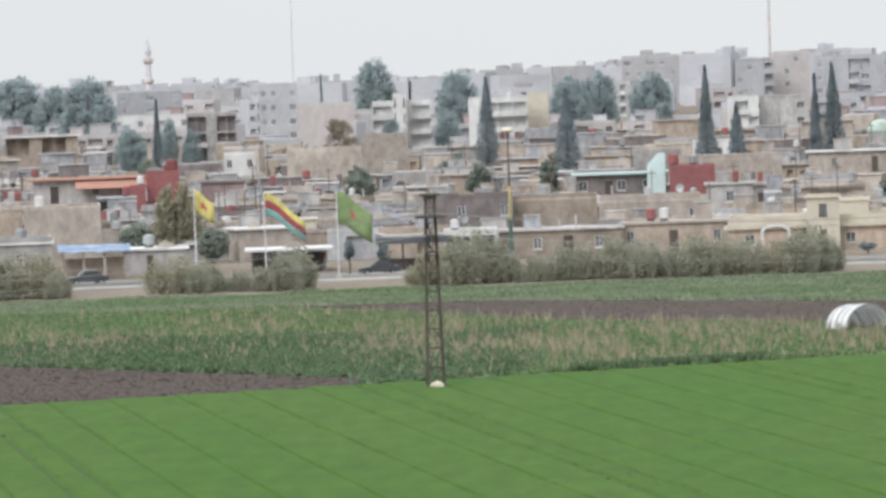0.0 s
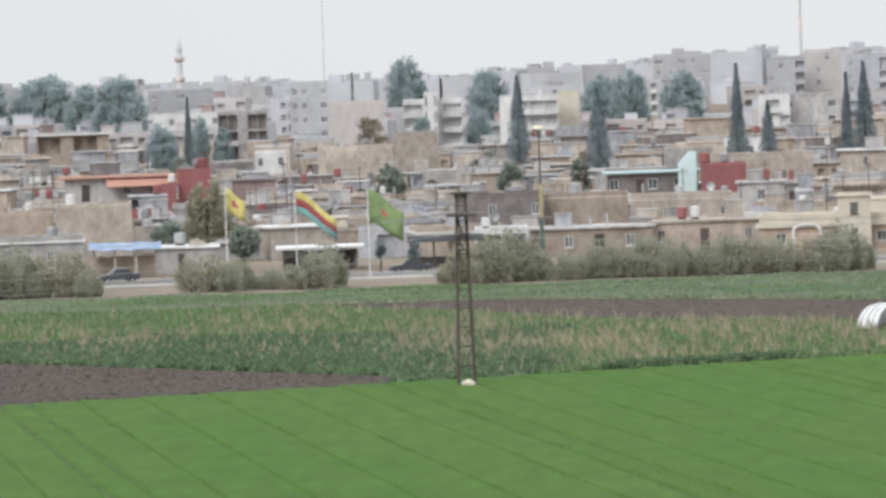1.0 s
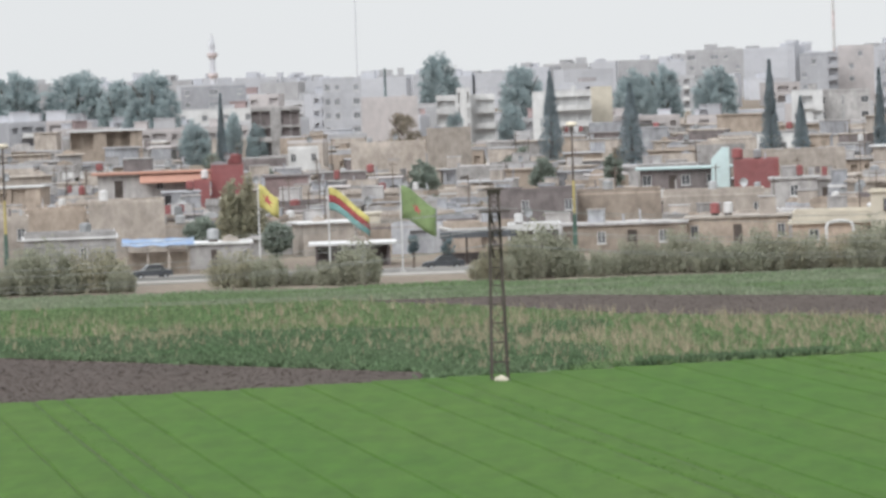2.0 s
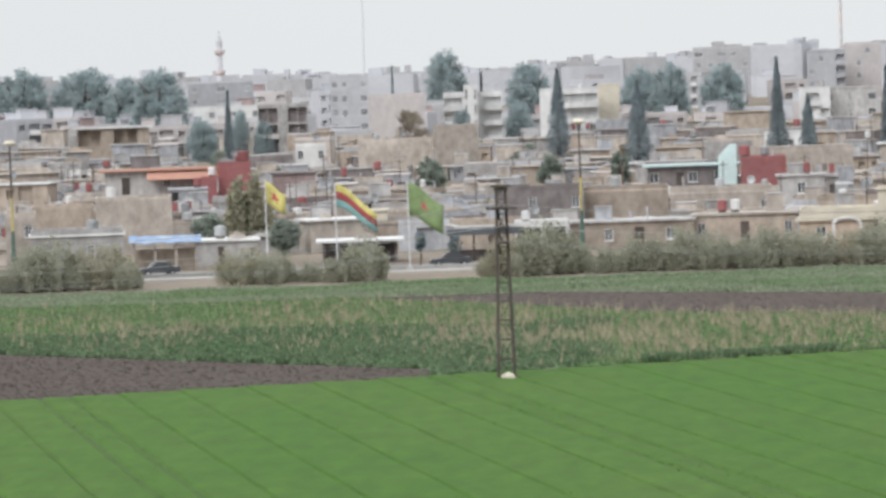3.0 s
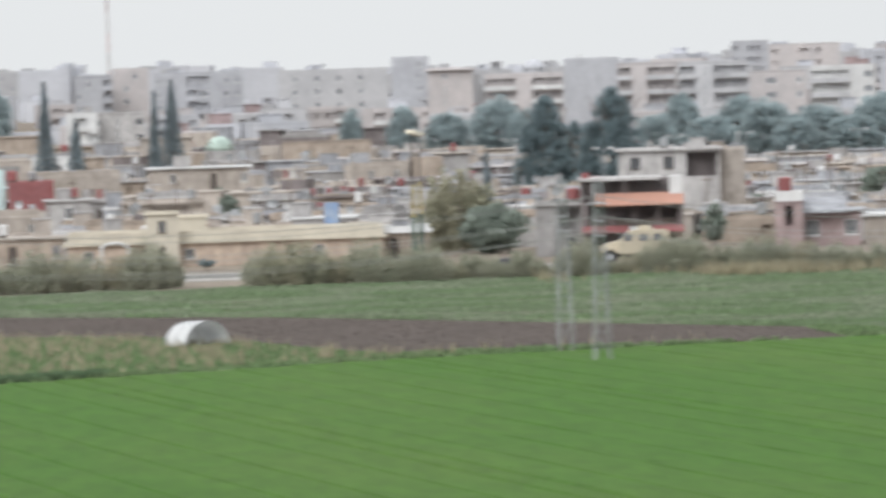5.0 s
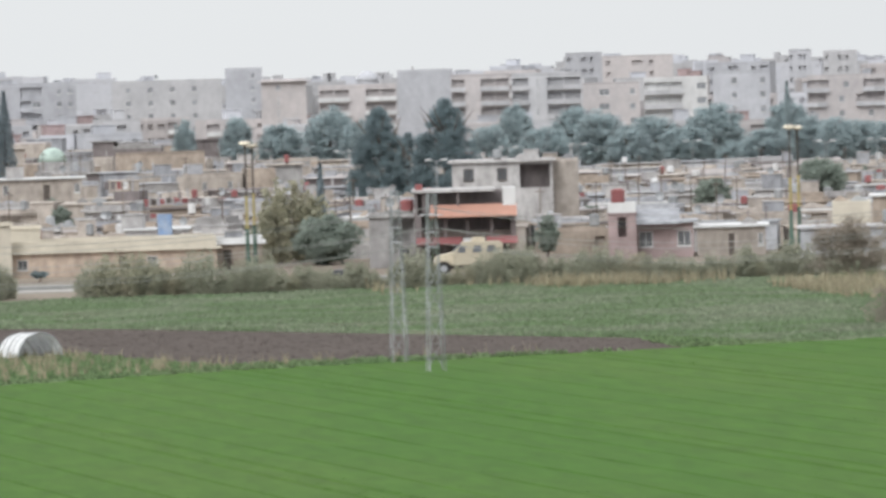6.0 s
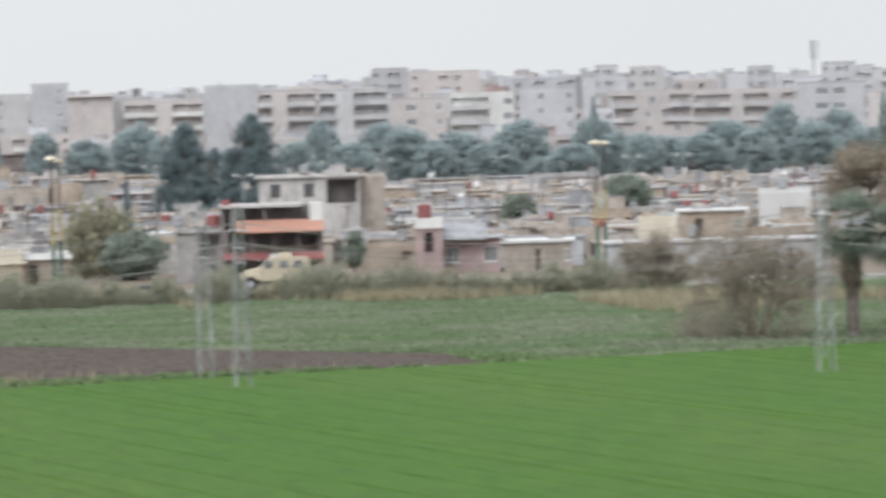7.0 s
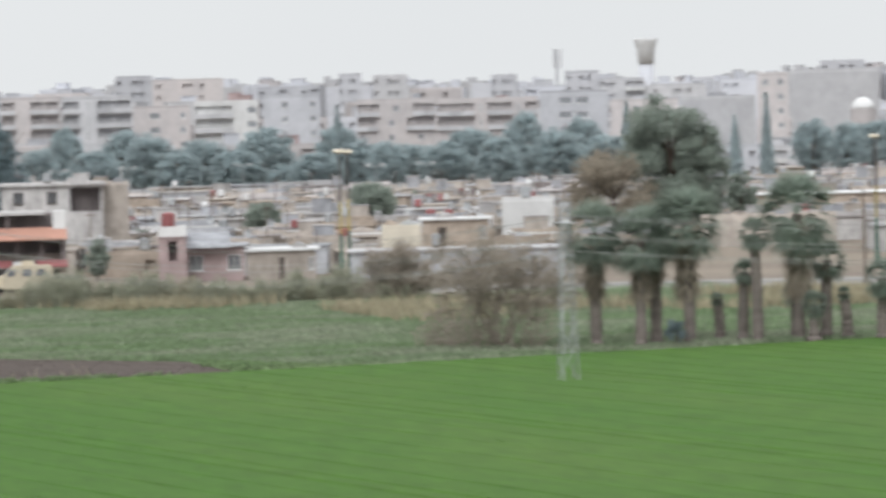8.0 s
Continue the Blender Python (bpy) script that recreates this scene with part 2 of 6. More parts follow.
# ---- mesh helpers ----
class Solid:
    """Collects boxes, prisms and tubes into one mesh."""

    def __init__(self):
        self.v, self.f = [], []

    def hexa(self, pts):
        k = len(self.v)
        self.v += pts
        self.f += [(k, k + 3, k + 2, k + 1), (k + 4, k + 5, k + 6, k + 7), (k, k + 1, k + 5, k + 4), (k + 1, k + 2, k + 6, k + 5), (k + 2, k + 3, k + 7, k + 6), (k + 3, k, k + 4, k + 7)]
        return self

    def box(self, x0, x1, y0, y1, z0, z1):
        return self.hexa([(x0, y0, z0), (x1, y0, z0), (x1, y1, z0), (x0, y1, z0), (x0, y0, z1), (x1, y0, z1), (x1, y1, z1), (x0, y1, z1)])

    def bar(self, a, b, r):
        """A square bar of half-width r from a to b."""
        a, b = Vector(a), Vector(b)
        w = (b - a).normalized()
        s = w.cross(Vector((0, 0, 1)) if abs(w.z) < 0.9 else Vector((1, 0, 0))).normalized() * r
        u = w.cross(s).normalized() * r
        return self.hexa([tuple(p) for p in (a - s - u, a + s - u, a + s + u, a - s + u, b - s - u, b + s - u, b + s + u, b - s + u)])

    def tube(self, path, radii, sides=8, cap=True):
        """A round tube through the points of path."""
        k = len(self.v)
        for i, p in enumerate(path):
            p = Vector(p)
            w = (Vector(path[min(i + 1, len(path) - 1)]) - Vector(path[max(i - 1, 0)])).normalized()
            s = w.cross(Vector((0, 1, 0)) if abs(w.y) < 0.9 else Vector((1, 0, 0))).normalized()
            u = w.cross(s)
            for j in range(sides):
                a = 2 * math.pi * j / sides
                self.v.append(tuple(p + (s * math.cos(a) + u * math.sin(a)) * radii[i]))
        for i in range(len(path) - 1):
            for j in range(sides):
                a, b = k + i * sides + j, k + i * sides + (j + 1) % sides
                self.f.append((a, b, b + sides, a + sides))
        if cap:
            self.f.append(tuple(k + j for j in range(sides))[::-1])
            self.f.append(tuple(k + (len(path) - 1) * sides + j for j in range(sides)))
        return self

    def extrude(self, outline, y0, y1):
        """An outline in x and z, pushed from y0 to y1."""
        k, n = len(self.v), len(outline)
        self.v += [(x, y0, z) for x, z in outline] + [(x, y1, z) for x, z in outline]
        self.f += [tuple(range(k, k + n)), tuple(range(k + 2 * n - 1, k + n - 1, -1))]
        self.f += [(k + i, k + n + i, k + n + (i + 1) % n, k + (i + 1) % n) for i in range(n)]
        return self

    def mesh(self, name, material, smooth=False):
        me = bpy.data.meshes.new(name)
        me.from_pydata(self.v, [], self.f)
        me.materials.append(material)
        if smooth:
            me.polygons.foreach_set("use_smooth", [True] * len(me.polygons))
        me.update()
        return me


def soup(name, verts, tris, material):
    """One mesh from arrays of corners and triangles."""
    me = bpy.data.meshes.new(name)
    me.from_pydata(verts.tolist(), [], tris.tolist())
    me.materials.append(material)
    me.update()
    return me


def part(name, data, material, parent, label="", smooth=False):
    """Links a Solid or a mesh as one part under a thing or a part."""
    ob = new(name, data.mesh(name, material, smooth) if isinstance(data, Solid) else data)
    ob.parent = parent
    if label:
        ob["label"] = label
    return ob


def polar(az, d, z=0.0, turn=0.0):
    """The pose of a thing d metres from the tripod at az degrees to the right of straight ahead, its front to the tripod, then turned."""
    a = radians(az)
    return pose(d * math.sin(a), d * math.cos(a), z, 0, 0, -az + turn)


def thing(name, m, label, category, group=""):
    ob = new(name)
    ob.empty_display_size = 0.3
    ob.matrix_basis = m
    return tagged(ob, label, category, group)

# ---- ground, fields, road ----
rng = np.random.default_rng(5)


def edge_far(x):
    """The far edge of the wheat field."""
    return 329.0 + 0.42 * x if x < 40 else 345.8 + 0.21 * (x - 40)


def sheet(name, near, far, x0, x1, z, material, label, category, kind="structure", steps=60):
    v, f = [], []
    for i in range(steps + 1):
        x = x0 + (x1 - x0) * i / steps
        v += [(x, near(x), z), (x, max(far(x), near(x) + 0.01), z)]
    for i in range(steps):
        f.append((2 * i, 2 * i + 2, 2 * i + 3, 2 * i + 1))
    me = bpy.data.meshes.new(name)
    me.from_pydata(v, [], f)
    me.materials.append(material)
    return tagged(new(name, me), label, category, kind=kind)


def hill(az, d):
    """The height of the ground: fields and the right-hand quarter are flat, the rest of the town climbs a gentle slope."""
    u = min(max(0.0, d - 610.0), 860.0)
    k = 1.0 if -60 < az < 5.0 else min(1.0, max(0.0, (10.5 - az) / 5.5)) if az >= 5.0 else min(1.0, max(0.0, (az + 100) / 40))
    return 0.0135 * u * u / (u + 25.0) * k * k * (3 - 2 * k)


rings = [150, 400, 610, 630, 660, 700, 750, 800, 860, 930, 1000, 1080, 1160, 1250, 1350, 1470, 1600, 2200, 3200, 4800]
spokes = [-180 + 10 * i for i in range(17)] + [-10 + 0.5 * i for i in range(70)] + [25 + 5 * i for i in range(31)]
s = Solid()
s.v = [(0, 0, 0)] + [(d * math.sin(radians(a)), d * math.cos(radians(a)), hill(a, d)) for d in rings for a in spokes]
m = len(spokes)
s.f = [(0, 1 + (i + 1) % m, 1 + i) for i in range(m)]
s.f += [(1 + r * m + i, 1 + r * m + (i + 1) % m, 1 + r * m + m + (i + 1) % m, 1 + r * m + m + i) for r in range(len(rings) - 1) for i in range(m)]
tagged(new("ground", s.mesh("ground", M["soil"])), "dusty brown earth, flat fields and a gently rising town slope", "ground", kind="structure")

FIELD = (-120.0, 230.0)
sheet("wheat_field", lambda x: 60.0, edge_far, *FIELD, 0.02, M["wheat_soil"], "bright green field of young wheat with wheel tracks", "field")


def plough_far(x):
    return 334 - 1.15 * (x + 6.0) if x < -5 else 333.0


sheet("plough_patch", edge_far, plough_far, -120, -6, 0.03, M["plough"], "dark brown ploughed earth beside the wheat", "field")


def strip_far(x):
    return 447 - 0.02 * x if x < 3 else (446.9 - 0.84 * (x - 3) if x < 40 else 415.9 - 1.33 * (x - 40))


def strip_near(x):
    return 440 - 1.75 * (x + 12) if x < 10 else (401.5 - 1.0 * (x - 10) if x < 30 else (381.5 - 2.4 * (x - 30) if x < 42 else 352.7 - 0.0 * x))


sheet("plough_strip", lambda x: max(strip_near(x), edge_far(x)), strip_far, -16, 75, 0.04, M["plough"], "dark brown ploughed strip between weedy fields", "field")
sheet("weed_field", edge_far, lambda x: 478.0, -150, 260, 0.012, M["weed_soil"], "rough weedy field with dry stalks", "field")


def road_y(x):
    return 507 - 0.0012 * (x + 20) ** 2 if x > -20 else 507 - 0.0006 * (x + 20) ** 2


sheet("road", lambda x: road_y(x) - 0.5, lambda x: road_y(x) + 11, -220, 330, 0.05, M["asphalt"], "grey dusty asphalt road", "road")


def ribbon(name, off, width, z, material, label, category):
    s = Solid()
    for i in range(110):
        x0, x1 = -220 + 5 * i, -215 + 5 * i
        a, b = road_y(x0) + off, road_y(x1) + off
        s.hexa([(x0, a, -0.1), (x1, b, -0.1), (x1, b + width, -0.1), (x0, a + width, -0.1), (x0, a, z), (x1, b, z), (x1, b + width, z), (x0, a + width, z)])
    return tagged(new(name, s.mesh(name, material)), label, category, kind="structure")


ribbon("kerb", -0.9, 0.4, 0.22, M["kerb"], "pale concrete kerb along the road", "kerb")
ribbon("pavement", -4.0, 3.1, 0.12, M["pave"], "dusty pale pavement beside the road", "pavement")
ribbon("median_kerb", 5.0, 0.9, 0.35, M["kerb"], "pale concrete median of the road", "kerb")
ribbon("far_pavement", 11.0, 4.0, 0.18, M["pave"], "dusty pavement before the shops", "pavement")


def tufts(name, xs, ys, height, width, blades, material, label, category, lean=0.4, z=0.0):
    """Many small upright triangles, a few at each place."""
    n = len(xs)
    x, y = np.repeat(xs, blades), np.repeat(ys, blades)
    k = n * blades
    h = np.repeat(height, blades) * rng.uniform(0.6, 1.15, k)
    w = width * rng.uniform(0.6, 1.3, k)
    a = rng.uniform(0, math.pi, k)
    x, y = x + rng.normal(0, width * 0.35, k), y + rng.normal(0, width * 0.35, k)
    dx, dy = np.cos(a) * w / 2, np.sin(a) * w / 2
    lx, ly = rng.normal(0, lean, k) * h, rng.normal(0, lean, k) * h
    v = np.empty((k, 3, 3))
    v[:, 0] = np.stack([x - dx, y - dy, np.full(k, z)], 1)
    v[:, 1] = np.stack([x + dx, y + dy, np.full(k, z)], 1)
    v[:, 2] = np.stack([x + lx, y + ly, z + h], 1)
    return tagged(new(name, soup(name, v.reshape(-1, 3), np.arange(3 * k).reshape(-1, 3), material)), label, category, kind="stuff")


def scatter(n, x0, x1, y0, y1):
    return rng.uniform(x0, x1, n), rng.uniform(y0, y1, n)


def in_view(xs, ys, lo=-7.0, hi=21.5):
    a = np.degrees(np.arctan2(xs, ys))
    return (a > lo) & (a < hi)


# wheat: raised beds of crop with bare wheel tracks and drill gaps that run away to the left
STEP, TRAM = 4.283, 25.7


def bed_x(q, y):
    return q - 4.8 - 0.1655 * (y - 321.5)


s = Solid()
q = -60.0 * STEP
edges = []
wob = random.Random(8)
while q < 70 * STEP:
    g = wob.uniform(0.002, 0.016) * (0.9 if q < 25 else 0.4)
    cut = [(-g, g)]
    k = (q + TRAM / 2) % TRAM - TRAM / 2
    if abs(k) < STEP / 2:
        g = 0.085 if q < 25 else 0.065
        cut = [(-0.95 - g, -0.95 + g), (0.95 - g, 0.95 + g)]
    edges += [(q + a, q + b, 0.3 if len(cut) > 1 else 0.16) for a, b in cut]
    q += STEP * wob.uniform(0.93, 1.07)
for (_, q0, soft0), (q1, _, soft1) in zip(edges, edges[1:]):
    k = len(s.v)
    rows = 0
    for i in range(46):
        y = 150 + 5.0 * i
        x0, x1 = bed_x(q0, y), bed_x(q1, y)
        stop = y > edge_far(x0) - 1.0
        if stop:
            y = edge_far(x0) - 0.3
            x0, x1 = bed_x(q0, y), bed_x(q1, y)
        j0, j1 = wob.uniform(-0.06, 0.06), wob.uniform(-0.06, 0.06)
        z = 0.125 + wob.uniform(-0.015, 0.015)
        e0, e1 = min(soft0, (x1 - x0) * 0.4) * wob.uniform(0.6, 1.2), min(soft1, (x1 - x0) * 0.4) * wob.uniform(0.6, 1.2)
        s.v += [(x0 + j0, y, 0.021), (x0 + j0 + e0, y, z), (x1 + j1 - e1, y, z), (x1 + j1, y, 0.021)]
        rows += 1
        if stop:
            break
    for i in range(rows - 1):
        a = k + 4 * i
        s.f += [(a, a + 1, a + 5, a + 4), (a + 1, a + 2, a + 6, a + 5), (a + 2, a + 3, a + 7, a + 6)]
tagged(new("wheat", s.mesh("wheat", M["canopy"])), "dense short bright green wheat in drilled beds", "crop", kind="stuff")
xs, ys = scatter(60000, -45, 150, 222, 385)
q = xs + 0.1655 * (ys - 321.5) + 4.8
gap = np.abs((q + STEP / 2) % STEP - STEP / 2)
tram = np.abs((q + TRAM / 2) % TRAM - TRAM / 2)
keep = (ys < np.vectorize(edge_far)(xs) - 0.4) & in_view(xs, ys) & ((np.abs(tram - 0.95) < 0.45) | ((gap < 0.4) & (rng.random(len(xs)) < 0.5)))
patch = np.array([noise.noise(Vector((a * 0.05, b * 0.03, 3.0))) for a, b in zip(xs[keep], ys[keep])])
tufts("wheat_leaves", xs[keep], ys[keep], 0.03 + 0.03 * patch, 0.14, 2, M["wheat"], "short bright green wheat leaves above the beds", "crop", 0.6, 0.115)

# ---- rough growth on the middle fields ----
far_of = np.vectorize(edge_far)
xs, ys = scatter(150000, -60, 150, 318, 478)
in_strip = (ys > np.maximum(np.vectorize(strip_near)(xs), far_of(xs))) & (ys < np.vectorize(strip_far)(xs)) & (xs > -16) & (xs < 75)
in_patch = (xs < -6) & (ys < np.vectorize(plough_far)(xs))
clump = np.array([noise.noise(Vector((a * 0.09, b * 0.05, 7.0))) for a, b in zip(xs, ys)])
keep = in_view(xs, ys) & (ys > far_of(xs) + 0.3) & ~in_strip & ~in_patch & (clump > -0.7)
wx, wy, wc = xs[keep], ys[keep], clump[keep]
near = wy < np.vectorize(strip_far)(wx)
beet = near & (wx < 4 + 5 * wc) & (wy < 392 + 14 * wc)
tufts("leaf_crop", wx[beet], wy[beet], 0.42 + 0.2 * wc[beet], 0.6, 3, M["beet"], "dark green leafy crop beside the ploughed patch", "crop", 0.6)
near_rest = near & ~beet
tufts("weeds", wx[near_rest], wy[near_rest], 0.34 + 0.25 * wc[near_rest], 0.5, 3, M["weeds"], "mixed green weeds of uneven height", "weeds", 0.6)
streak = np.array([noise.noise(Vector((a * 0.06, b * 0.16, 31.0))) for a, b in zip(wx, wy)])
grassy = ~near & (streak > 0.08)
tufts("fresh_grass", wx[grassy], wy[grassy], 0.38 + 0.3 * wc[grassy], 0.4, 2, M["fresh"], "streaks of fresh green grass among pale weeds", "grass", 0.5)
near = near | grassy
tufts("pale_weeds", wx[~near], wy[~near], 0.28 + 0.35 * wc[~near], 0.55, 2, M["weeds_far"], "pale green weeds of uneven height", "weeds", 0.6)
xs, ys = scatter(60000, -60, 75, 318, 446)
clump = np.array([0.32 * noise.noise(Vector((a * 0.16, b * 0.05, 17.0))) + 0.75 * noise.noise(Vector((a * 0.9, b * 0.35, 1.0))) for a, b in zip(xs, ys)])
clump += rng.normal(0, 0.3, len(xs))
mid = far_of(xs) + 26 + 14 * (xs < 0)
keep = in_view(xs, ys) & (ys > far_of(xs) + 1.5) & (ys < np.vectorize(strip_near)(xs) + 1) & ~((xs < -6) & (ys < np.vectorize(plough_far)(xs) + 2)) & (clump + 0.30 - np.abs(ys - mid - 12) / 130 > 0.50)
keep &= (xs < 3) | (ys < np.vectorize(strip_near)(xs))
keep &= (xs > -9 + 6 * clump) | (ys > 385) | (rng.random(len(xs)) < 0.15)
tufts("dry_stalks", xs[keep], ys[keep], 0.85 + 0.25 * clump[keep], 0.12, 3, M["stalk"], "tan dry stalks standing among the weeds", "dry stalks", 0.25)
xs, ys = scatter(30000, 70, 200, 400, 485)
clump = np.array([noise.noise(Vector((a * 0.07, b * 0.05, 27.0))) for a, b in zip(xs, ys)])
clump += rng.normal(0, 0.15, len(xs))
keep = in_view(xs, ys) & (clump > 0.12) & (ys > np.where(xs < 104, 463, 418)) & (ys < np.where(xs < 104, 480, 455))
tufts("dry_reeds", xs[keep], ys[keep], 1.2 + 0.5 * clump[keep], 0.2, 3, M["stalk"], "tall tan dry reeds behind the weedy field", "dry reeds", 0.2)
xs, ys = scatter(1500, 8, 21, 0.8, 4.0)
tufts("edge_weeds", xs, ys + far_of(xs), 0.5 + 0.0 * xs, 0.4, 3, M["beet"], "dark low weeds along the wheat's edge", "weeds", 0.5)
# clods on the ploughed earth
xs, ys = scatter(60000, -60, 75, 315, 450)
in_strip = (ys > np.maximum(np.vectorize(strip_near)(xs), far_of(xs))) & (ys < np.vectorize(strip_far)(xs)) & (xs > -16)
in_patch = (xs < -6) & (ys < np.vectorize(plough_far)(xs)) & (ys > far_of(xs))
keep = in_view(xs, ys) & (in_strip | in_patch)
tufts("clods", xs[keep], ys[keep], np.full(keep.sum(), 0.075), 0.32, 2, M["plough"], "dark crumbled clods of ploughed earth", "earth clods", 0.8)


# ---- trees and bushes ----
def leaves(centres, normals, size, spread, r):
    """Small leaf triangles at the centres, turned at random about their outward direction."""
    n = len(centres)
    a = normals + r.normal(0, spread, (n, 3))
    a /= np.linalg.norm(a, axis=1)[:, None]
    b = np.cross(a, r.normal(0, 1, (n, 3)))
    b /= np.linalg.norm(b, axis=1)[:, None]
    c = np.cross(a, b)
    s = size * r.uniform(0.5, 1.4, (n, 1))
    v = np.empty((n, 3, 3))
    v[:, 0], v[:, 1], v[:, 2] = centres - b * s * 0.6, centres + b * s * 0.6, centres + c * s * 1.2
    return v.reshape(-1, 3), np.arange(3 * n).reshape(-1, 3)


def ball(n, r):
    p = r.normal(0, 1, (n, 3))
    return p / np.linalg.norm(p, axis=1)[:, None]


def clumps(blobs, per, size, r):
    """Leaves over many small balls (x, y, z, radius)."""
    cs, ns = [], []
    for x, y, z, q in blobs:
        k = max(8, int(per * q * q))
        p = ball(k, r)
        cs.append(np.array((x, y, z)) + p * q * r.uniform(0.25, 1.15, (k, 1)) * np.array((1, 1, 0.8)))
        ns.append(p)
    return leaves(np.concatenate(cs), np.concatenate(ns), size, 1.5, r)


def limbs(s, h, top, spread, r, count=6, thick=0.02):
    for i in range(count):
        a, z = r.uniform(0, 2 * math.pi), h * r.uniform(0.25, 0.7)
        s.tube([(0, 0, z), (spread * 0.5 * math.cos(a), spread * 0.5 * math.sin(a), z + 0.35 * (top - z)), (spread * math.cos(a), spread * math.sin(a), z + 0.75 * (top - z))], [h * thick * 0.6, h * thick * 0.35, h * thick * 0.1], 5)


def make_cypress(seed, h, w, material="cypress"):
    r = np.random.default_rng(seed)
    s = Solid().tube([(0, 0, 0), (0, 0, h * 0.5), (0, 0, h * 0.9)], [w * 0.09, w * 0.06, 0.02], 6)
    n = 7000
    u = r.uniform(0.02, 1, n) ** 1.15
    prof = np.where(u < 0.1, 0.7 + 3.0 * u, (1 - u) / 0.9) ** 0.85 * w / 2 * (1 + 0.08 * np.sin(u * 37 + seed))
    a = r.uniform(0, 2 * math.pi, n)
    q = prof * np.sqrt(r.uniform(0.2, 1.1, n)) * (1 + 0.10 * np.sin(3 * a + 9 * u))
    c = np.stack([q * np.cos(a), q * np.sin(a), u * h], 1)
    nn = np.stack([np.cos(a), np.sin(a), np.full(n, 0.8)], 1)
    v, f = leaves(c, nn, 0.03 * h ** 0.6 + 0.08, 0.4, r)
    return s, soup("crown", v, f, M[material])


def make_round(seed, h, w, material, trunk=0.25, blobs=34, size=0.32, per=46):
    r = np.random.default_rng(seed)
    s = Solid().tube([(0, 0, 0), (0.05 * w, 0, h * 0.3), (0, 0, h * 0.75)], [0.022 * h + 0.06, 0.018 * h + 0.04, 0.03], 7)
    limbs(s, h, h * 0.95, w * 0.36, r, 7)
    bl = []
    for i in range(blobs):
        p = ball(1, r)[0] * r.uniform(0.35, 1.0) ** 0.6
        x, y, z = p[0] * w * 0.42, p[1] * w * 0.42, h * (trunk + (1 - trunk) * (0.5 + 0.46 * p[2]))
        bl.append((x, y, z, w * r.uniform(0.10, 0.2) * (34 / blobs) ** 0.27))
    v, f = clumps(bl, per, size, r)
    return s, soup("crown", v, f, M[material])


def make_pine(seed, h, w, material="pine"):
    r = np.random.default_rng(seed)
    s = Solid().tube([(0, 0, 0), (0, 0, h * 0.5), (0, 0, h * 0.95)], [0.03 * h, 0.02 * h, 0.03], 6)
    limbs(s, h, h, w * 0.35, r, 8)
    bl = []
    for i in range(240):
        u = r.uniform(0.04, 1)
        q = w * 0.46 * (1 - u ** 1.7) ** 0.7 * r.uniform(0.3, 1) ** 0.6
        a = r.uniform(0, 2 * math.pi)
        bl.append((q * math.cos(a), q * math.sin(a), u * h * 0.95, w * r.uniform(0.06, 0.14) * (1.1 - 0.5 * u)))
    v, f = clumps(bl, 170, 0.2, r)
    return s, soup("crown", v, f, M[material])


def make_bush(seed, h, w, material="olive", k=52, size=0.14):
    """A feathery roadside bush: many thin stems with small leaves along them."""
    r = np.random.default_rng(seed)
    s = Solid()
    cs, ns = [], []
    for i in range(90):
        a, q = r.uniform(0, 2 * math.pi), w * 0.46 * math.sqrt(r.uniform(0, 1))
        x, y = q * math.cos(a), q * math.sin(a) * 0.6
        top = h * r.uniform(0.65, 1.05) * (1 - 0.62 * (q / (w * 0.5)) ** 2)
        lx, ly = x * 0.18 + r.normal(0, 0.2), r.normal(0, 0.25)
        if i % 4 == 0:
            s.tube([(x * 0.5, y * 0.5, 0), (x, y, top * 0.5), (x + lx, y + ly, top)], [0.035, 0.022, 0.008], 4)
        u = r.uniform(0.02, 1, k) ** 0.8
        c = np.stack([x + lx * u + r.normal(0, 0.16, k), y + ly * u + r.normal(0, 0.16, k), u * top], 1)
        cs.append(c)
        ns.append(np.stack([r.normal(0, 1, k), r.normal(0, 1, k), np.full(k, 0.4)], 1))
    v, f = leaves(np.concatenate(cs), np.concatenate(ns), size, 0.3, r)
    return s, soup("foliage", v, f, M[material])


def make_bare(seed, h, w):
    r = np.random.default_rng(seed)
    s = Solid()
    cs = []

    def grow(p, dirv, length, rad, depth):
        q = p + dirv * length
        m = (p + q) / 2 + Vector(r.normal(0, 0.06 * length, 3))
        s.tube([p, m, q], [rad, rad * 0.8, rad * 0.6], 5 if depth < 2 else 3, False)
        if depth >= 5:
            for k in range(9):
                cs.append(np.array(p.lerp(q, r.uniform(0, 1.2)) + Vector(r.normal(0, 0.22, 3))))
            return
        for k in range(4):
            d2 = (dirv + Vector(r.normal(0, 0.52, 3))).normalized()
            d2.z = max(d2.z, -0.1)
            grow(p.lerp(q, r.uniform(0.5, 1.0)), d2, length * r.uniform(0.6, 0.85), rad * 0.55, depth + 1)

    for a in range(5):
        b = 2 * math.pi * a / 5 + 0.4
        grow(Vector((0.25 * math.cos(b), 0.25 * math.sin(b), 0)), Vector((w / h * 0.42 * math.cos(b), w / h * 0.42 * math.sin(b), 1)).normalized(), h * 0.36, 0.15, 1)
    c = np.array(cs)
    v, f = leaves(c, r.normal(0, 1, c.shape), 0.13, 0.5, r)
    return s, soup("twigs", v, f, M["twig"])


